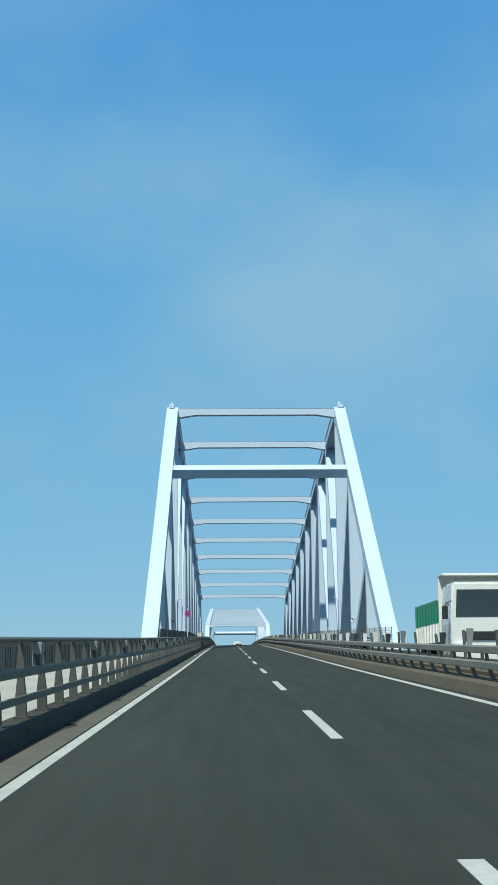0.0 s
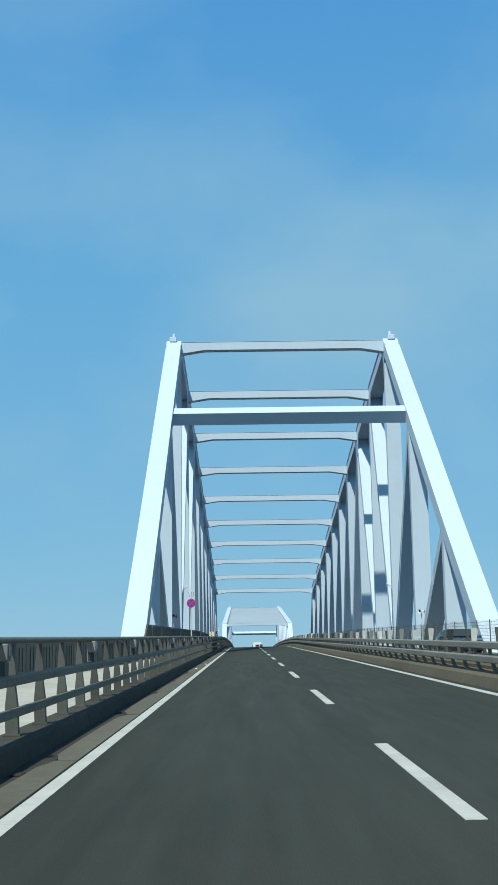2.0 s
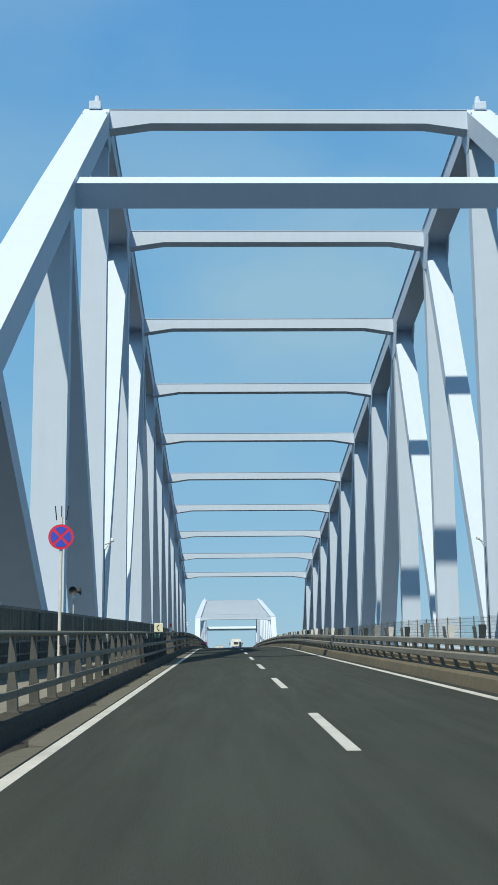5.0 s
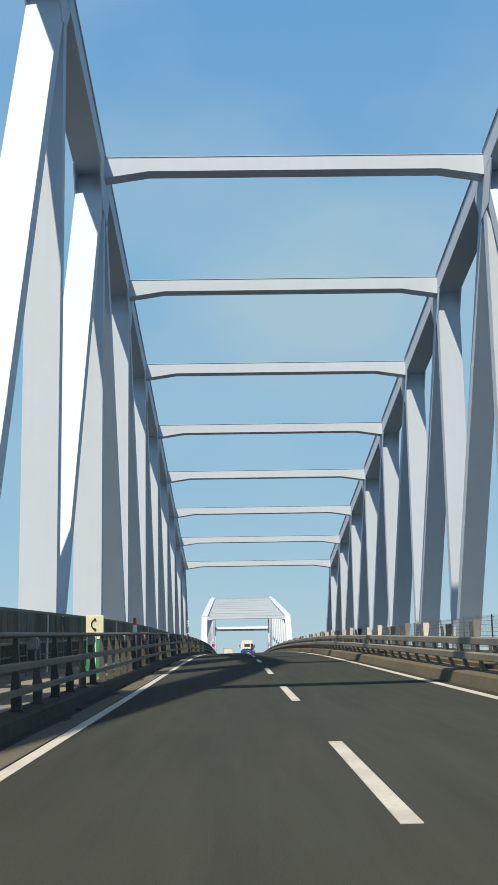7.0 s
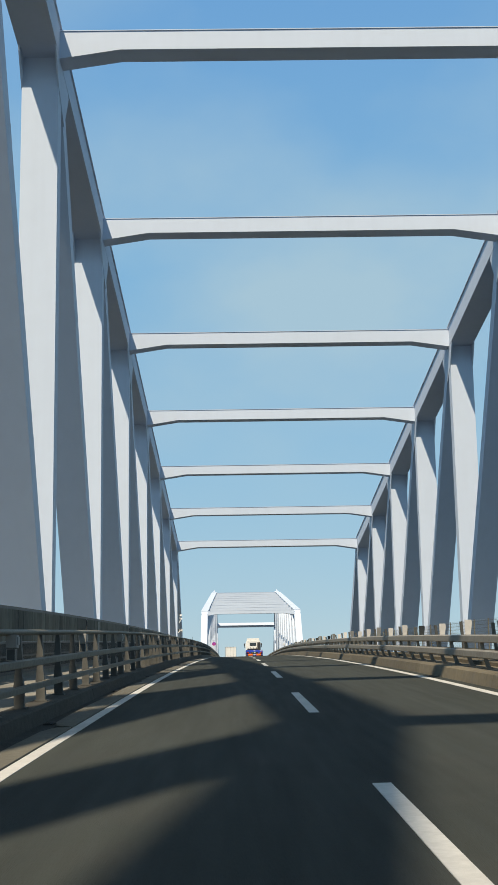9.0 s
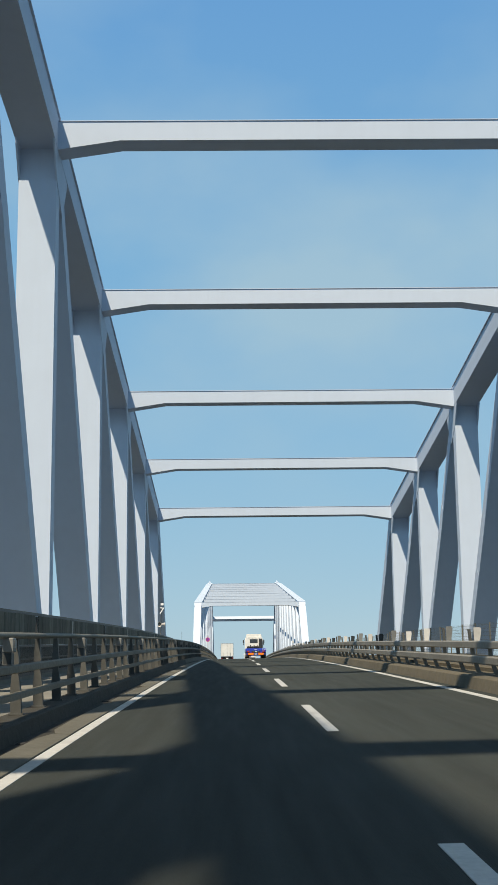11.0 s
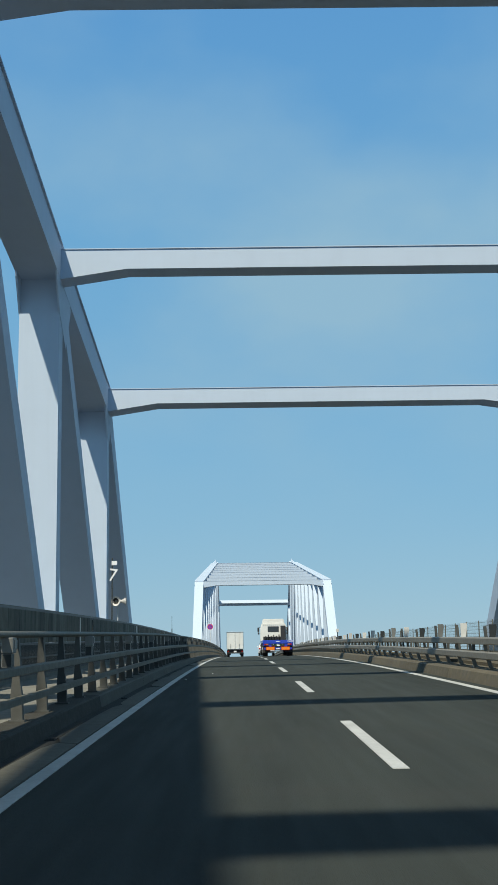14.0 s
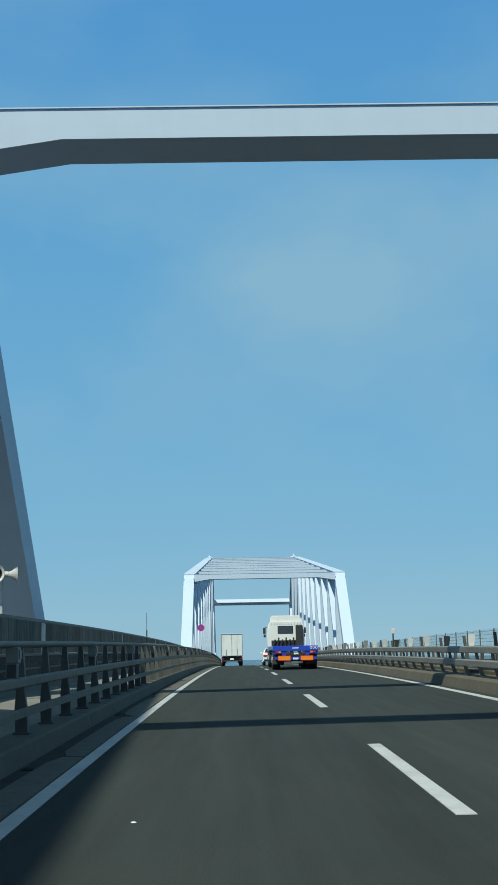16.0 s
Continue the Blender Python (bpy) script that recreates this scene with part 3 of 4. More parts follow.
for y in np.arange(6, 330, 0.22):
    b, z0, z1, r = len(vs), dz(MX, y) + 0.35, dz(MX, y) + 2.1, 0.007
    vs += [(MX, y - r, z0), (MX, y + r, z0), (MX + r, y, z0), (MX, y - r, z1), (MX, y + r, z1), (MX + r, y, z1)]
    fs += [(b + i, b + (i + 1) % 3, b + 3 + (i + 1) % 3, b + 3 + i) for i in range(3)]
me = bpy.data.meshes.new("wire_infill")
me.from_pydata(vs, [], fs)
me.materials.append(RAIL)
ob = tagged(new("wire_infill", me), kind="stuff")
ob.parent = mf


# ---- vehicles ----
def wheel(parent, x, y, r, w, lab=""):
    bm = bmesh.new()
    rod(bm, (x - w / 2, y, r), (x + w / 2, y, r), r, 24)
    bmesh.ops.bevel(bm, geom=[e for e in bm.edges if len(e.link_faces) == 2 and e.calc_face_angle(0) > 1.2], offset=0.04, segments=2, affect="EDGES")
    ty = part("wheel", bm, BLACK, parent, lab)
    s = 1 if x > 0 else -1
    bm = bmesh.new()
    rod(bm, (x + s * (w / 2 - 0.05), y, r), (x + s * (w / 2 + 0.012), y, r), r * 0.6, 20, r * 0.56)
    rod(bm, (x + s * (w / 2), y, r), (x + s * (w / 2 + 0.05), y, r), r * 0.25, 12, r * 0.2)
    part("rim", bm, CHROME, ty, "bare metal rim")
    return ty


def semi_truck(at):
    """A tractor and an empty flat trailer, its tail at y = 0, seen mostly from behind."""
    t = thing("flatbed_truck", at, "white tractor truck pulling an empty blue flat trailer", "truck")
    bm = bmesh.new()
    box(bm, (0, 6.0, 1.21), (2.4, 11.9, 0.12), 0.01)
    for i in range(12):
        box(bm, (0, 0.5 + i, 1.275), (2.3, 0.06, 0.02))
    part("deck", bm, DECKW, t, "grey steel trailer deck")
    bm = bmesh.new()
    for s in (-1, 1):
        box(bm, (s * 1.21, 6.0, 1.18), (0.06, 12.0, 0.22), 0.012)
    part("side_rail", bm, BLUE, t)
    bm = bmesh.new()
    box(bm, (0, 0.06, 1.15), (2.49, 0.14, 0.29), 0.015)
    part("rear_beam", bm, BLUE, t, "blue rear beam")
    for s in (-1, 1):
        bm = bmesh.new()
        box(bm, (s * 0.985, 0.1, 0.96), (0.49, 0.1, 0.24), 0.01)
        part("lamp_bracket", bm, BLUE, t)
        bm = bmesh.new()
        box(bm, (s * 0.62, 0.1, 0.86), (0.235, 0.12, 0.5), 0.01)
        part("bracket_arm", bm, BLUE, t)
    bm = bmesh.new()
    box(bm, (0, 0.05, 0.62), (2.3, 0.12, 0.16), 0.012)
    part("rear_bumper", bm, BLUE, t, "blue rear bumper bar")
    for s in (-1, 1):
        bm = bmesh.new()
        box(bm, (s * 0.62, -0.03, 0.63), (0.66, 0.03, 0.24), 0.008)
        rp = part("reflector_plate", bm, ORANGE, t, "orange reflector plate with a red rim")
        bm = bmesh.new()
        for dx, dz, sx, sz in ((0, 0.125, 0.7, 0.025), (0, -0.125, 0.7, 0.025), (0.345, 0, 0.025, 0.26), (-0.345, 0, 0.025, 0.26)):
            box(bm, (s * 0.62 + dx, -0.032, 0.63 + dz), (sx, 0.036, sz))
        part("rim_strip", bm, RED, rp)
        for dx, m, nm in ((0.08, RED, "tail_lamp"), (-0.08, AMBER, "turn_lamp")):
            bm = bmesh.new()
            box(bm, (s * (0.95 + dx), 0.03, 0.97), (0.15, 0.06, 0.13), 0.012)
            part(nm, bm, m, t)
        bm = bmesh.new()
        solid(bm, [(s * 1.1 - 0.09, 0.0, 0.55), (s * 1.1 + 0.09, 0.0, 0.55), (s * 1.1, 0.0, 0.7)],
              [(s * 1.1 - 0.09, 0.02, 0.55), (s * 1.1 + 0.09, 0.02, 0.55), (s * 1.1, 0.02, 0.7)])
        part("triangle_reflector", bm, RED, t)
        bm = bmesh.new()
        rod(bm, (s * 0.36, 0.02, 1.0), (s * 0.36, 0.1, 1.0), 0.06, 12)
        part("work_lamp", bm, WHITEP, t)
    bm = bmesh.new()
    box(bm, (0, 0.06, 0.9), (0.86, 0.05, 0.34), 0.01)
    part("plate_holder", bm, BLACKP, t)
    bm = bmesh.new()
    box(bm, (0, 0.025, 0.9), (0.44, 0.02, 0.22), 0.006)
    pl = part("number_plate", bm, GREENP, t, "green number plate with pale bars")
    bm = bmesh.new()
    box(bm, (0.0, 0.012, 0.955), (0.2, 0.01, 0.035))
    box(bm, (0.03, 0.012, 0.87), (0.26, 0.01, 0.08))
    part("plate_bars", bm, WHITEP, pl)
    bm = bmesh.new()
    for i in range(3):
        x = 0.85 + i * 0.15
        for j in range(10):
            a, b = j * 0.62832, (j + 1) * 0.62832
            rod(bm, (x + 0.05 * math.cos(a), -0.018, 1.19 + 0.07 * math.sin(a)), (x + 0.05 * math.cos(b), -0.018, 1.19 + 0.07 * math.sin(b)), 0.016, 4)
    part("marking", bm, WHITEP, t, "three white ring shapes")
    bm = bmesh.new()
    box(bm, (0, -0.016, 1.17), (0.34, 0.012, 0.05))
    part("marking", bm, WHITEP, t, "white bar")
    bm = bmesh.new()
    box(bm, (0, -0.016, 0.6), (0.3, 0.012, 0.1))
    part("marking", bm, WHITEP, t, "white bar")
    bm = bmesh.new()
    box(bm, (0.0, 0.1, 0.4), (0.8, 0.06, 0.08), 0.01)
    part("underrun_bar", bm, CHROME, t, "pale bar under the bumper")
    bm = bmesh.new()
    box(bm, (0, 1.1, 0.72), (1.3, 0.1, 0.5))
    for s in (-1, 1):
        box(bm, (s * 0.45, 5.5, 0.98), (0.16, 11.0, 0.34))
    for i in range(8):
        box(bm, (0, 0.8 + 1.4 * i, 1.02), (2.2, 0.12, 0.16))
    part("chassis_frame", bm, CHASSIS, t)
    for s in (-1, 1):
        for y in (1.6, 2.85, 9.5, 10.8):
            wheel(t, s * 1.02, y, 0.5, 0.42)
        wheel(t, s * 1.03, 14.6, 0.5, 0.3)
        bm = bmesh.new()
        for z in (0.5, 0.72, 0.94):
            box(bm, (s * 1.15, 6.2, z), (0.04, 4.6, 0.07))
        for y in (4.2, 6.2, 8.2):
            box(bm, (s * 1.13, y, 0.8), (0.04, 0.06, 0.7))
        part("side_guard", bm, CHASSIS, t)
        bm = bmesh.new()
        box(bm, (s * 1.0, 2.2, 1.04), (0.44, 2.9, 0.04), 0.01)
        box(bm, (s * 0.92, 0.8, 0.66), (0.62, 0.03, 0.72))
        part("mudguard", bm, CHASSIS, t)
    # cab
    bm = bmesh.new()
    ring = [(-1.18, 1.05), (1.18, 1.05), (1.22, 1.5), (1.2, 2.55), (1.06, 2.95), (-1.06, 2.95), (-1.2, 2.55), (-1.22, 1.5)]
    solid(bm, [(x, 13.15, z) for x, z in ring], [(x * 0.98, 15.4, z - (0.0 if z < 2 else 0.1)) for x, z in ring])
    bmesh.ops.bevel(bm, geom=bm.edges[:], offset=0.06, segments=2, affect="EDGES")
    cab = part("cab", bm, WCAB, t, "white cab with a rear window")
    bm = bmesh.new()
    ring = [(-1.04, 2.9), (1.04, 2.9), (0.98, 3.32), (-0.98, 3.32)]
    solid(bm, [(x, 13.25, z) for x, z in ring], [(x * 0.9, 15.0, 2.9 + (z - 2.9) * 0.3) for x, z in ring])
    bmesh.ops.bevel(bm, geom=bm.edges[:], offset=0.05, segments=2, affect="EDGES")
    part("roof_deflector", bm, WCAB, cab)
    bm = bmesh.new()
    box(bm, (-0.02, 13.14, 2.38), (1.02, 0.05, 0.5), 0.04)
    part("rear_window", bm, GLASS, cab)
    for i in range(11):
        bm = bmesh.new()
        box(bm, (-0.95 + 0.19 * i, 13.13, 2.82), (0.05, 0.04, 0.16), 0.01)
        part("rib", bm, WCAB, cab)
    bm = bmesh.new()
    box(bm, (0, 13.1, 1.42), (1.9, 0.12, 0.55), 0.03)
    for i in range(7):
        rod(bm, (-0.8 + 0.26 * i, 12.95, 1.35), (-0.7 + 0.24 * i, 12.9, 1.75 + 0.12 * (i % 2)), 0.05, 6)
    part("hose_stand", bm, BLACKP, t, "dark hoses and fittings behind the cab")
    bm = bmesh.new()
    box(bm, (0.88, 12.9, 1.95), (0.46, 0.4, 1.45), 0.05)
    part("air_intake", bm, BLACKP, t, "tall black intake box behind the cab")
    for s in (-1, 1):
        bm = bmesh.new()
        rod(bm, (s * 1.15, 15.2, 2.62), (s * 1.34, 15.3, 2.56), 0.02, 6)
        box(bm, (s * 1.36, 15.25, 2.36), (0.18, 0.1, 0.4), 0.04)
        box(bm, (s * 1.34, 15.25, 2.02), (0.15, 0.1, 0.2), 0.04)
        part("mirror", bm, BLACKP, cab)
        bm = bmesh.new()
        box(bm, (s * 1.0, 11.2, 1.06), (0.5, 2.9, 0.05), 0.02)
        part("fender", bm, WCAB, t)
    bm = bmesh.new()
    box(bm, (0, 14.3, 0.75), (2.3, 2.0, 0.6), 0.06)
    part("cab_skirt", bm, BLUE, t, "blue lower cab skirt")
    return t


def box_truck(at):
    t = thing("box_truck", at, "white box truck with a grimy rear door in the inner lane", "truck")
    bm = bmesh.new()
    box(bm, (0, 2.2, 2.02), (2.1, 4.4, 2.16), 0.03)
    body = part("cargo_box", bm, BOXW, t)
    bm = bmesh.new()
    for x in (-1.02, 0, 1.02):
        box(bm, (x, -0.01, 2.02), (0.05, 0.04, 2.06))
    for z in (0.98, 3.05):
        box(bm, (0, -0.01, z), (2.08, 0.04, 0.06))
    part("door_frame", bm, CHROME, body, "bare metal door frame")
    for s in (-1, 1):
        bm = bmesh.new()
        box(bm, (s * 0.55, -0.03, 1.25), (0.05, 0.05, 0.7))
        part("door_bar", bm, CHROME, body)
        bm = bmesh.new()
        box(bm, (s * 0.86, 0.1, 0.7), (0.18, 0.08, 0.1), 0.02)
        part("tail_lamp", bm, RED, t)
        bm = bmesh.new()
        box(bm, (s * 0.78, 0.55, 0.55), (0.46, 0.04, 0.6))
        part("mudflap", bm, BLACK, t)
        wheel(t, s * 0.85, 1.2, 0.4, 0.36)
        wheel(t, s * 0.88, 4.8, 0.4, 0.24)
    bm = bmesh.new()
    box(bm, (0, 2.9, 0.7), (1.9, 5.2, 0.42))
    box(bm, (0, 0.1, 0.5), (2.0, 0.1, 0.14), 0.02)
    part("chassis_frame", bm, CHASSIS, t)
    bm = bmesh.new()
    ring = [(-0.98, 0.6), (0.98, 0.6), (1.0, 1.4), (0.9, 2.2), (-0.9, 2.2), (-1.0, 1.4)]
    solid(bm, [(x, 4.5, z) for x, z in ring], [(x * 0.97, 5.9, z) for x, z in ring])
    bmesh.ops.bevel(bm, geom=bm.edges[:], offset=0.06, segments=2, affect="EDGES")
    part("cab", bm, WCAB, t)
    bm = bmesh.new()
    box(bm, (0, -0.02, 0.66), (0.36, 0.02, 0.18), 0.005)
    part("number_plate", bm, WHITEP, t)
    return t


def saloon(at, paint, label, turn=0.0):
    t = thing("car", at, label, "car", turn=turn)
    prof = [(0.0, 0.32), (0.0, 0.78), (0.1, 0.98), (0.75, 1.03), (1.35, 1.4), (2.55, 1.43), (3.35, 1.0), (4.35, 0.82), (4.5, 0.55), (4.45, 0.3)]
    bm = bmesh.new()
    half = lambda z: 0.87 if z < 1.04 else 0.87 - (z - 1.04) * 0.55
    solid(bm, [(-half(z), y, z) for y, z in prof], [(half(z), y, z) for y, z in prof])
    bmesh.ops.bevel(bm, geom=bm.edges[:], offset=0.045, segments=2, affect="EDGES")
    body = part("body", bm, paint, t)
    bm = bmesh.new()
    solid(bm, [(-0.72, 0.78, 1.06), (0.72, 0.78, 1.06), (0.6, 1.3, 1.37), (-0.6, 1.3, 1.37)],
          [(-0.72, 0.74, 1.075), (0.72, 0.74, 1.075), (0.6, 1.26, 1.385), (-0.6, 1.26, 1.385)])
    part("rear_window", bm, GLASS, body)
    bm = bmesh.new()
    solid(bm, [(-0.6, 2.62, 1.4), (0.6, 2.62, 1.4), (0.74, 3.3, 1.03), (-0.74, 3.3, 1.03)],
          [(-0.6, 2.66, 1.42), (0.6, 2.66, 1.42), (0.74, 3.34, 1.05), (-0.74, 3.34, 1.05)])
    part("windscreen", bm, GLASS, body)
    for s in (-1, 1):
        bm = bmesh.new()
        box(bm, (s * 0.68, -0.01, 0.82), (0.34, 0.08, 0.15), 0.03)
        part("tail_lamp", bm, RED, t)
        bm = bmesh.new()
        box(bm, (s * 0.66, 4.44, 0.68), (0.34, 0.1, 0.13), 0.03)
        part("headlight", bm, WHITEP, t)
        bm = bmesh.new()
        box(bm, (s * 0.95, 3.05, 1.02), (0.18, 0.12, 0.12), 0.03)
        part("mirror", bm, paint, t)
        bm = bmesh.new()
        solid(bm, [(s * 0.80, 1.1, 1.05), (s * 0.80, 3.1, 1.05), (s * 0.69, 2.6, 1.37), (s * 0.69, 1.45, 1.37)],
              [(s * 0.84, 1.1, 1.06), (s * 0.84, 3.1, 1.06), (s * 0.73, 2.6, 1.375), (s * 0.73, 1.45, 1.375)])
        part("side_window", bm, GLASS, body)
        wheel(t, s * 0.76, 0.85, 0.31, 0.2)
        wheel(t, s * 0.76, 3.55, 0.31, 0.2)
    bm = bmesh.new()
    box(bm, (0, -0.02, 0.45), (1.6, 0.08, 0.14), 0.03)
    part("bumper", bm, BLACKP, t)
    bm = bmesh.new()
    box(bm, (0, -0.02, 0.66), (0.33, 0.03, 0.16), 0.005)
    part("number_plate", bm, WHITEP, t)
    return t


def dump_truck(at, bed, label):
    """Faces the camera's side: its nose at y = 0, the bed behind it."""
    t = thing("dump_truck", at, label, "truck", "oncoming trucks")
    bm = bmesh.new()
    ring = [(-1.2, 0.6), (1.2, 0.6), (1.22, 1.8), (1.12, 3.15), (-1.12, 3.15), (-1.22, 1.8)]
    solid(bm, [(x, 0, z) for x, z in ring], [(x, 1.9, z) for x, z in ring])
    bmesh.ops.bevel(bm, geom=bm.edges[:], offset=0.08, segments=2, affect="EDGES")
    cab = part("cab", bm, WCAB, t, "white cab")
    bm = bmesh.new()
    solid(bm, [(-1.04, -0.02, 1.95), (1.04, -0.02, 1.95), (0.98, -0.02, 2.88), (-0.98, -0.02, 2.88)], [(-1.04, 0.04, 1.95), (1.04, 0.04, 1.95), (0.98, 0.04, 2.88), (-0.98, 0.04, 2.88)])
    part("windscreen", bm, GLASS, cab)
    bm = bmesh.new()
    box(bm, (0, -0.03, 1.3), (1.5, 0.06, 0.3), 0.02)
    part("grille", bm, BLACKP, cab)
    bm = bmesh.new()
    box(bm, (0, -0.08, 0.65), (2.4, 0.2, 0.35), 0.05)
    part("bumper", bm, WCAB, t)
    for s in (-1, 1):
        bm = bmesh.new()
        box(bm, (s * 0.9, -0.05, 1.0), (0.36, 0.08, 0.2), 0.03)
        part("headlight", bm, WHITEP, cab)
        bm = bmesh.new()
        rod(bm, (s * 1.15, 0.1, 2.5), (s * 1.4, -0.1, 2.4), 0.02, 6)
        box(bm, (s * 1.42, -0.08, 2.1), (0.2, 0.1, 0.45), 0.03)
        part("mirror", bm, BLACKP, cab)
        bm = bmesh.new()
        box(bm, (s * 1.16, 0.85, 2.15), (0.04, 0.9, 0.6), 0.01)
        part("side_window", bm, GLASS, cab)
        for y in (0.9, 5.2, 6.5):
            wheel(t, s * 1.02, y, 0.5, 0.36)
        bm = bmesh.new()
        box(bm, (s * 1.2, 4.9, 1.5), (0.07, 5.0, 0.7), 0.01)
        for i in range(8):
            box(bm, (s * 1.25, 2.7 + i * 0.66, 1.5), (0.08, 0.1, 0.7))
        part("lower_side", bm, WCAB, t, "white ribbed lower side")
        bm = bmesh.new()
        box(bm, (s * 1.2, 4.9, 2.25), (0.07, 5.0, 0.8), 0.01)
        for i in range(8):
            box(bm, (s * 1.25, 2.7 + i * 0.66, 2.25), (0.08, 0.12, 0.84))
        part("bed_side", bm, bed, t, "green ribbed bed side")
    bm = bmesh.new()
    box(bm, (0, 2.15, 2.3), (2.49, 0.1, 2.5), 0.02)
    box(bm, (0, 1.7, 3.5), (2.49, 1.0, 0.08), 0.02)
    part("headboard", bm, WCAB, t, "white headboard over the cab")
    bm = bmesh.new()
    box(bm, (0, 4.8, 1.05), (2.2, 5.4, 0.2))
    box(bm, (0, 4.0, 0.85), (0.9, 7.0, 0.3))
    part("chassis_frame", bm, CHASSIS, t)
    bm = bmesh.new()
    box(bm, (0, 7.4, 1.85), (2.4, 0.07, 1.4))
    part("tailgate", bm, bed, t)
    return t


TY = 245.0
semi_truck((1.5, TY, dz(1.5, TY)))
box_truck((-2.25, 297, dz(-2.25, 297)))
saloon((1.3, 280, dz(1.3, 280)), CARW, "white saloon car ahead of the truck")
dump_truck((7.45, -57, dz(7.45, -57)), GREEN, "oncoming dump truck with a white cab and a green bed")
saloon((9.0, 2.0, dz(9.0, 2)), CARD, "dark oncoming car behind the median rail", 180)

# ---- small things along the walkway ----
def round_sign(at, r, label, h=3.5):
    t = thing("road_sign", at, label, "road sign", "no stopping signs")
    bm = bmesh.new()
    rod(bm, (0, 0, 0), (0, 0, h + 0.5), 0.04, 10)
    part("pole", bm, PALE, t)
    bm = bmesh.new()
    rod(bm, (0, -0.06, h), (0, -0.045, h), r, 32)
    disc = part("disc", bm, SIGNR, t, "red rim and cross on blue")
    bm = bmesh.new()
    for a in (45, 135, 225, 315):
        ring = []
        for i in range(9):
            w = radians(a - 36 + i * 9)
            ring.append((r * 0.8 * math.cos(w), r * 0.8 * math.sin(w)))
        ring.append((r * 0.14 * math.cos(radians(a)), r * 0.14 * math.sin(radians(a))))
        w = radians(45)
        ring = [(math.cos(w) * x - math.sin(w) * z, math.sin(w) * x + math.cos(w) * z) for x, z in ring]
        solid(bm, [(x, -0.066, h + z) for x, z in ring], [(x, -0.061, h + z) for x, z in ring])
    part("field", bm, SIGNB, disc)
    bm = bmesh.new()
    for i in range(3):
        rod(bm, ((i - 1) * 0.12, 0, h + 0.42), ((i - 1) * 0.16, 0, h + 0.77), 0.015, 6)
    part("spikes", bm, BLACKP, t)
    return t


round_sign((-5.38, 23.3, dz(-5.38, 23.3) + 0.2), 0.31, "round red and blue no-stopping sign on a pale pole")
round_sign((-5.8, 316.0, dz(-5.8, 316) + 0.2), 0.39, "far round red and blue no-stopping sign", 4.15)


def horn_speaker(at, label, turn, size=1.0, coat=WHITEP, foot=0.0):
    t = thing("horn_speaker", at, label, "loudspeaker", "horn speakers", turn=turn)
    bm = bmesh.new()
    rod(bm, (0, 0, -foot), (0, 0, 2.9), 0.035, 10)
    part("pole", bm, PALE, t)
    for ux, uy in ((-0.35, -0.93), (0.95, -0.1)):
        def along(d, z=3.0):
            return (d * size * ux, d * size * uy, z)
        bm = bmesh.new()
        rod(bm, along(0.04), along(0.16), 0.08 * size, 14)
        # flared bell: a shell with a lip and an inner wall
        rings = []
        for d, r in ((0.14, 0.06), (0.26, 0.10), (0.36, 0.17), (0.42, 0.235), (0.43, 0.235), (0.36, 0.15), (0.24, 0.06)):
            side, up = Vector((-uy, ux, 0)), Vector((0, 0, 1))
            o = Vector(along(d))
            rings.append([bm.verts.new(o + (side * math.cos(6.28318 * i / 18) + up * math.sin(6.28318 * i / 18)) * r * size) for i in range(18)])
        for p, q in zip(rings, rings[1:]):
            for i in range(18):
                bm.faces.new((p[i], p[(i + 1) % 18], q[(i + 1) % 18], q[i])).material_index = 1 if p in rings[5:] else 0
        h = part("horn", bm, [coat, CHASSIS], t)
        bm = bmesh.new()
        rod(bm, along(0.2), along(0.26), 0.05 * size, 12)
        part("throat", bm, GREYBOX, h, "grey horn throat")
    return t


horn_speaker((-8.14, 211.1, dz(-8.14, 211.1) + 0.37), "pale double horn loudspeaker on a pole behind the fence", 10, 1.1, PALE, 1.25)
horn_speaker((-8.1, 48.3, dz(-8.1, 48.3) + 0.28), "dark horn loudspeaker on a pole by the truss", 20, 0.8, BLACKP, 1.3)
horn_speaker((12.72, 37.6, dz(12.72, 37.6) + 0.15), "white horn loudspeaker on a pole by the mesh fence", -20, 0.7)

bridge_sign = thing("number_sign", (-7.61, 203.1, dz(-7.61, 203.1) + 4.44), "white figure seven on a small bracket at the end post", "sign")
cu = bpy.data.curves.new("figure", "FONT")
cu.body, cu.size, cu.extrude, cu.align_x = "7", 0.85, 0.012, "CENTER"
tmp = new("figure", cu)
dg = bpy.context.evaluated_depsgraph_get()
fig_me = bpy.data.meshes.new_from_object(tmp.evaluated_get(dg))
bpy.data.objects.remove(tmp)
fig_me.materials.clear()
fig_me.materials.append(WHITEP)
fig = new("figure", fig_me)
fig.parent = bridge_sign
fig.matrix_basis = pose(0, -0.05, -0.4, 90, 8, 0)
bm = bmesh.new()
box(bm, (0.1, -0.04, 0.45), (0.26, 0.02, 0.2), 0.01)
part("small_plate", bm, WHITEP, bridge_sign)
bm = bmesh.new()
box(bm, (0, 0.0, -0.9), (0.06, 0.04, 3.2), 0.01)
part("bracket", bm, DARKBAR, bridge_sign)

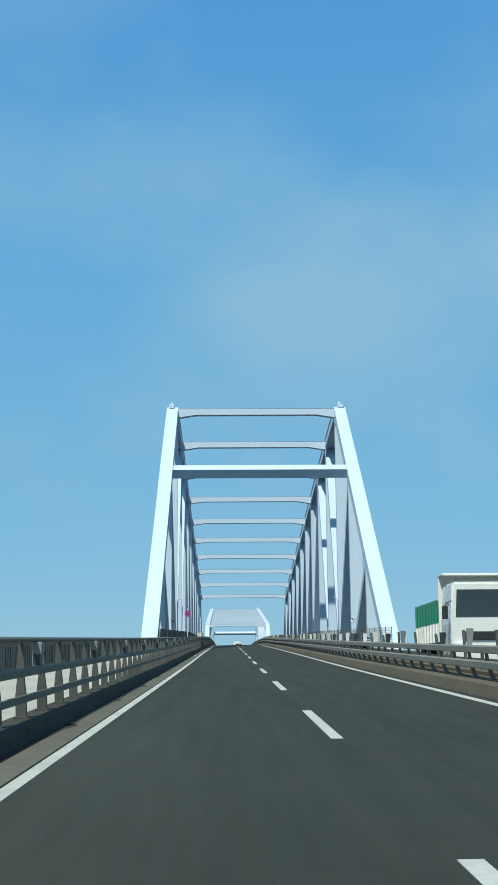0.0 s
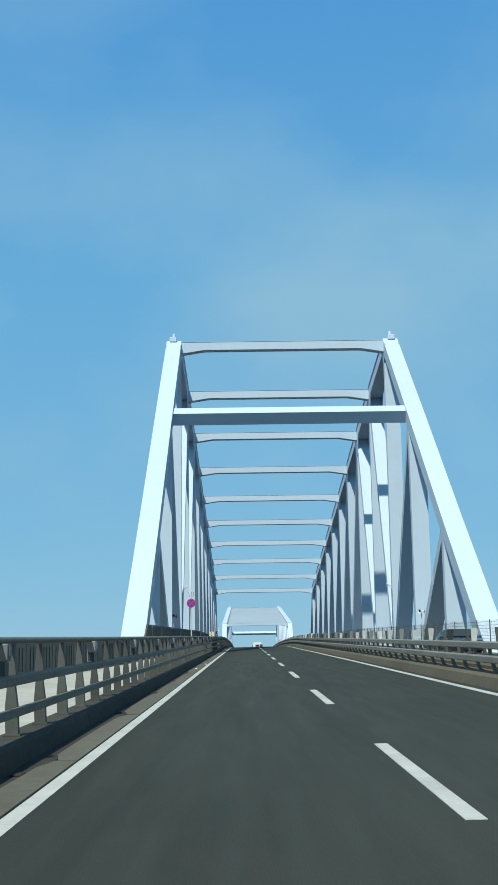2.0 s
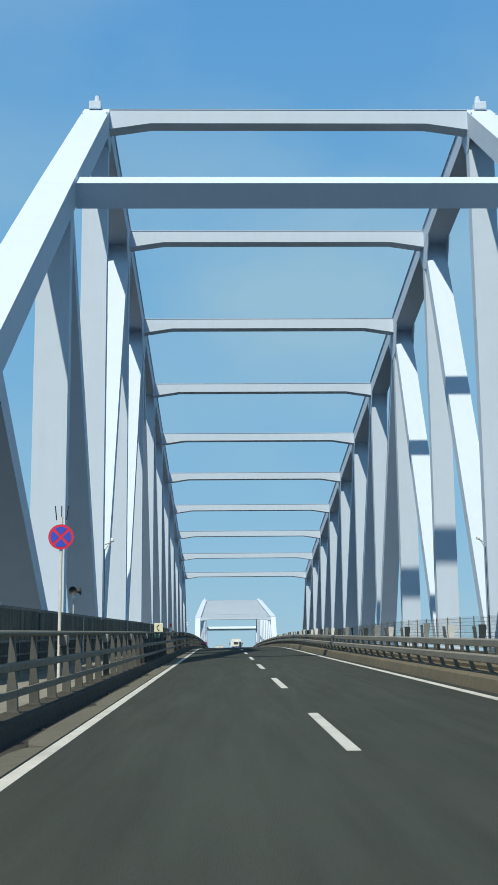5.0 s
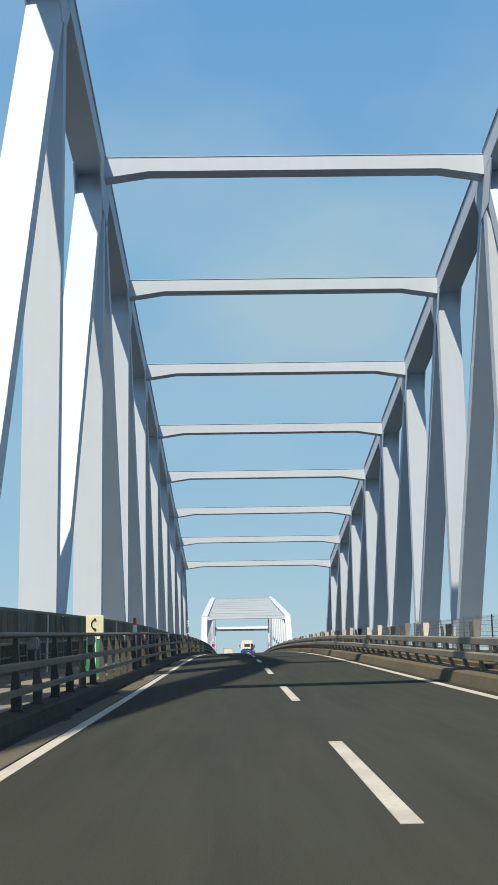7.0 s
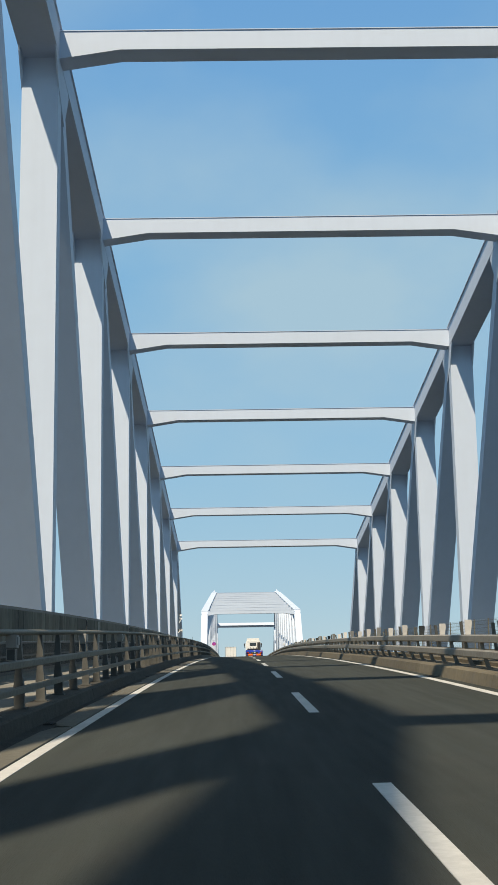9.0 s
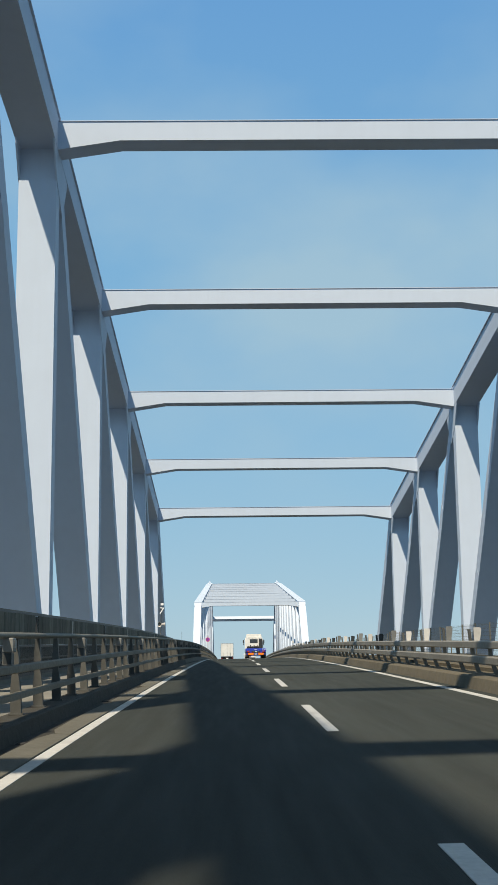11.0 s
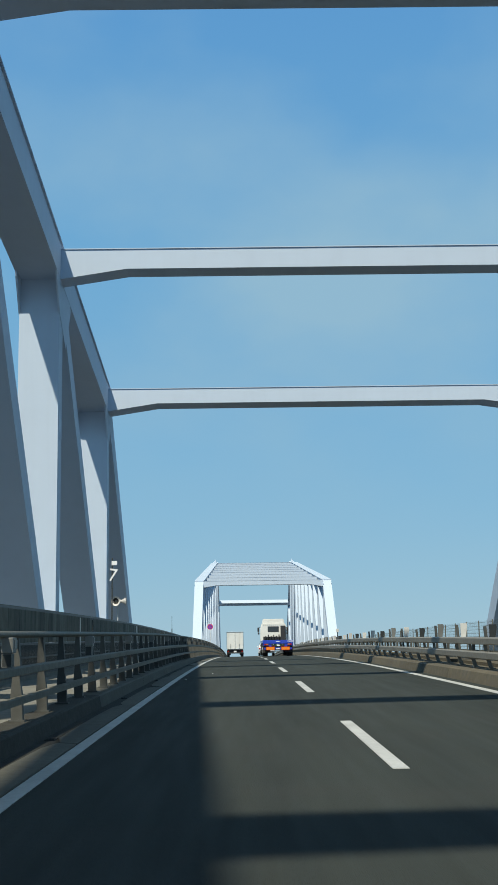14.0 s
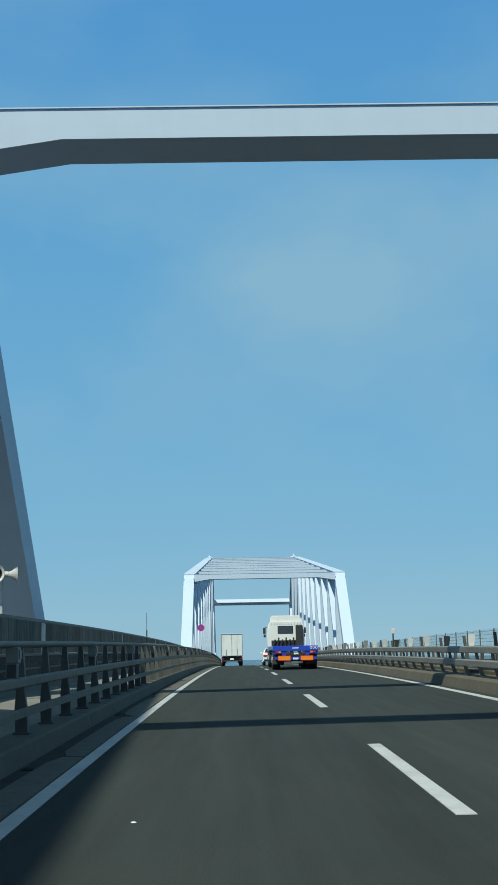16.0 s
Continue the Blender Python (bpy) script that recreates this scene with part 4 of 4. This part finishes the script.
ph = thing("emergency_phone", (-5.08, 63.4, dz(-5.08, 63.4) + 0.2), "cream emergency telephone sign on two green posts", "telephone")
bm = bmesh.new()
box(bm, (0, 0, 1.45), (0.5, 0.08, 0.5), 0.02)
pb = part("sign_box", bm, CREAM, ph)
bm = bmesh.new()
for i in range(8):
    a, b = radians(100 + i * 20), radians(120 + i * 20)
    rod(bm, (0.06 + 0.15 * math.cos(a), -0.045, 1.45 + 0.15 * math.sin(a)), (0.06 + 0.15 * math.cos(b), -0.045, 1.45 + 0.15 * math.sin(b)), 0.035 if i in (0, 7) else 0.02, 6)
part("handset", bm, BLACKP, pb, "black handset symbol")
for x, w in ((-0.15, 0.16), (0.1, 0.12)):
    bm = bmesh.new()
    box(bm, (x, 0.02, 0.61), (w, 0.1, 1.22), 0.01)
    post = part("post", bm, GREENPOST, ph, "green post")
    bm = bmesh.new()
    box(bm, (x, -0.034, 1.1), (w * 0.7, 0.012, 0.12))
    part("plate", bm, WHITEP, post, "small white plate")
bm = bmesh.new()
box(bm, (0.0, 0.02, 0.62), (0.11, 0.04, 1.1), 0.01)
part("back_panel", bm, PALE, ph, "pale panel between the posts")

dl = thing("delineator_post", (-4.87, 74.9, dz(-4.87, 74.9) + 0.2), "white marker post with an orange-red head", "marker post")
bm = bmesh.new()
rod(bm, (0, 0, 0), (0, 0, 1.22), 0.06, 10)
part("shaft", bm, WHITEP, dl)
for z, m in ((1.22, WHITEP), (1.36, WHITEP), (1.5, FLARE), (1.62, SIGNR)):
    bm = bmesh.new()
    rod(bm, (0, 0, z), (0, 0, z + 0.14), 0.09 - (z - 1.22) * 0.07, 12, 0.085 - (z - 1.22) * 0.08)
    part("band", bm, m, dl)

mast = thing("antenna_mast", (-8.6, 271, dz(-8.6, 271) - 0.4), "slim grey mast beyond the fence", "mast")
bm = bmesh.new()
rod(bm, (0, 0, 0), (0, 0, 3.4), 0.05, 8)
rod(bm, (0, 0, 3.4), (0, 0, 4.7), 0.02, 6)
part("pole", bm, POST, mast)

ms = thing("marker_sign", (5.5, 234, dz(5.5, 234) + 0.37), "small pale marker board on a dark post", "sign")
bm = bmesh.new()
box(bm, (0, 0, 0.75), (0.06, 0.06, 1.5), 0.01)
part("post", bm, DARKBAR, ms)
bm = bmesh.new()
box(bm, (0, -0.06, 1.42), (0.2, 0.03, 0.24), 0.01)
part("board", bm, PALE, ms)


def bracket_camera(at, side, label):
    t = thing("security_camera", at, label, "camera", "security cameras")
    bm = bmesh.new()
    rod(bm, (0, 0, 0), (side * 0.4, -0.2, 0.14), 0.03, 8)
    rod(bm, (0, 0, -0.3), (side * 0.28, -0.14, 0.08), 0.022, 8)
    part("bracket", bm, PALE, t)
    bm = bmesh.new()
    box(bm, (side * 0.43, -0.26, 0.22), (0.16, 0.36, 0.16), 0.03)
    part("housing", bm, WHITEP, t)
    bm = bmesh.new()
    rod(bm, (0, -0.05, -6.0), (0, -0.05, -0.25), 0.022, 8)
    part("conduit", bm, DARKBAR, t, "dark conduit")
    return t


bracket_camera((-7.82, 59.5, 3.4), 1, "pale security camera on a bracket of the truss")
bracket_camera((12.98, 59.5, 3.4), -1, "pale security camera on a bracket of the far truss")

# specks of litter on the road and in the gutter
for x, y, r, m in ((-2.48, 187.0, 0.018, WHITEP), (-3.16, 181.6, 0.025, WHITEP), (-3.72, -9.8, 0.05, CREAM), (-3.58, -1.9, 0.045, WHITEP)):
    bm = bmesh.new()
    bmesh.ops.create_icosphere(bm, subdivisions=2, radius=r)
    for v in bm.verts:
        v.co = Vector((v.co.x * 1.3, v.co.y, v.co.z * 0.45)) * (1 + 0.35 * noise.noise(v.co * 23))
    ob = part("litter", bm, m)
    ob.location = (x, y, dz(x, y) + r * 0.3 + (0.024 if x < -3.5 else 0))
    tagged(ob, "small yellowish scrap of litter in the gutter" if m is CREAM else "small white scrap of litter on the asphalt", "litter", "litter on the road")
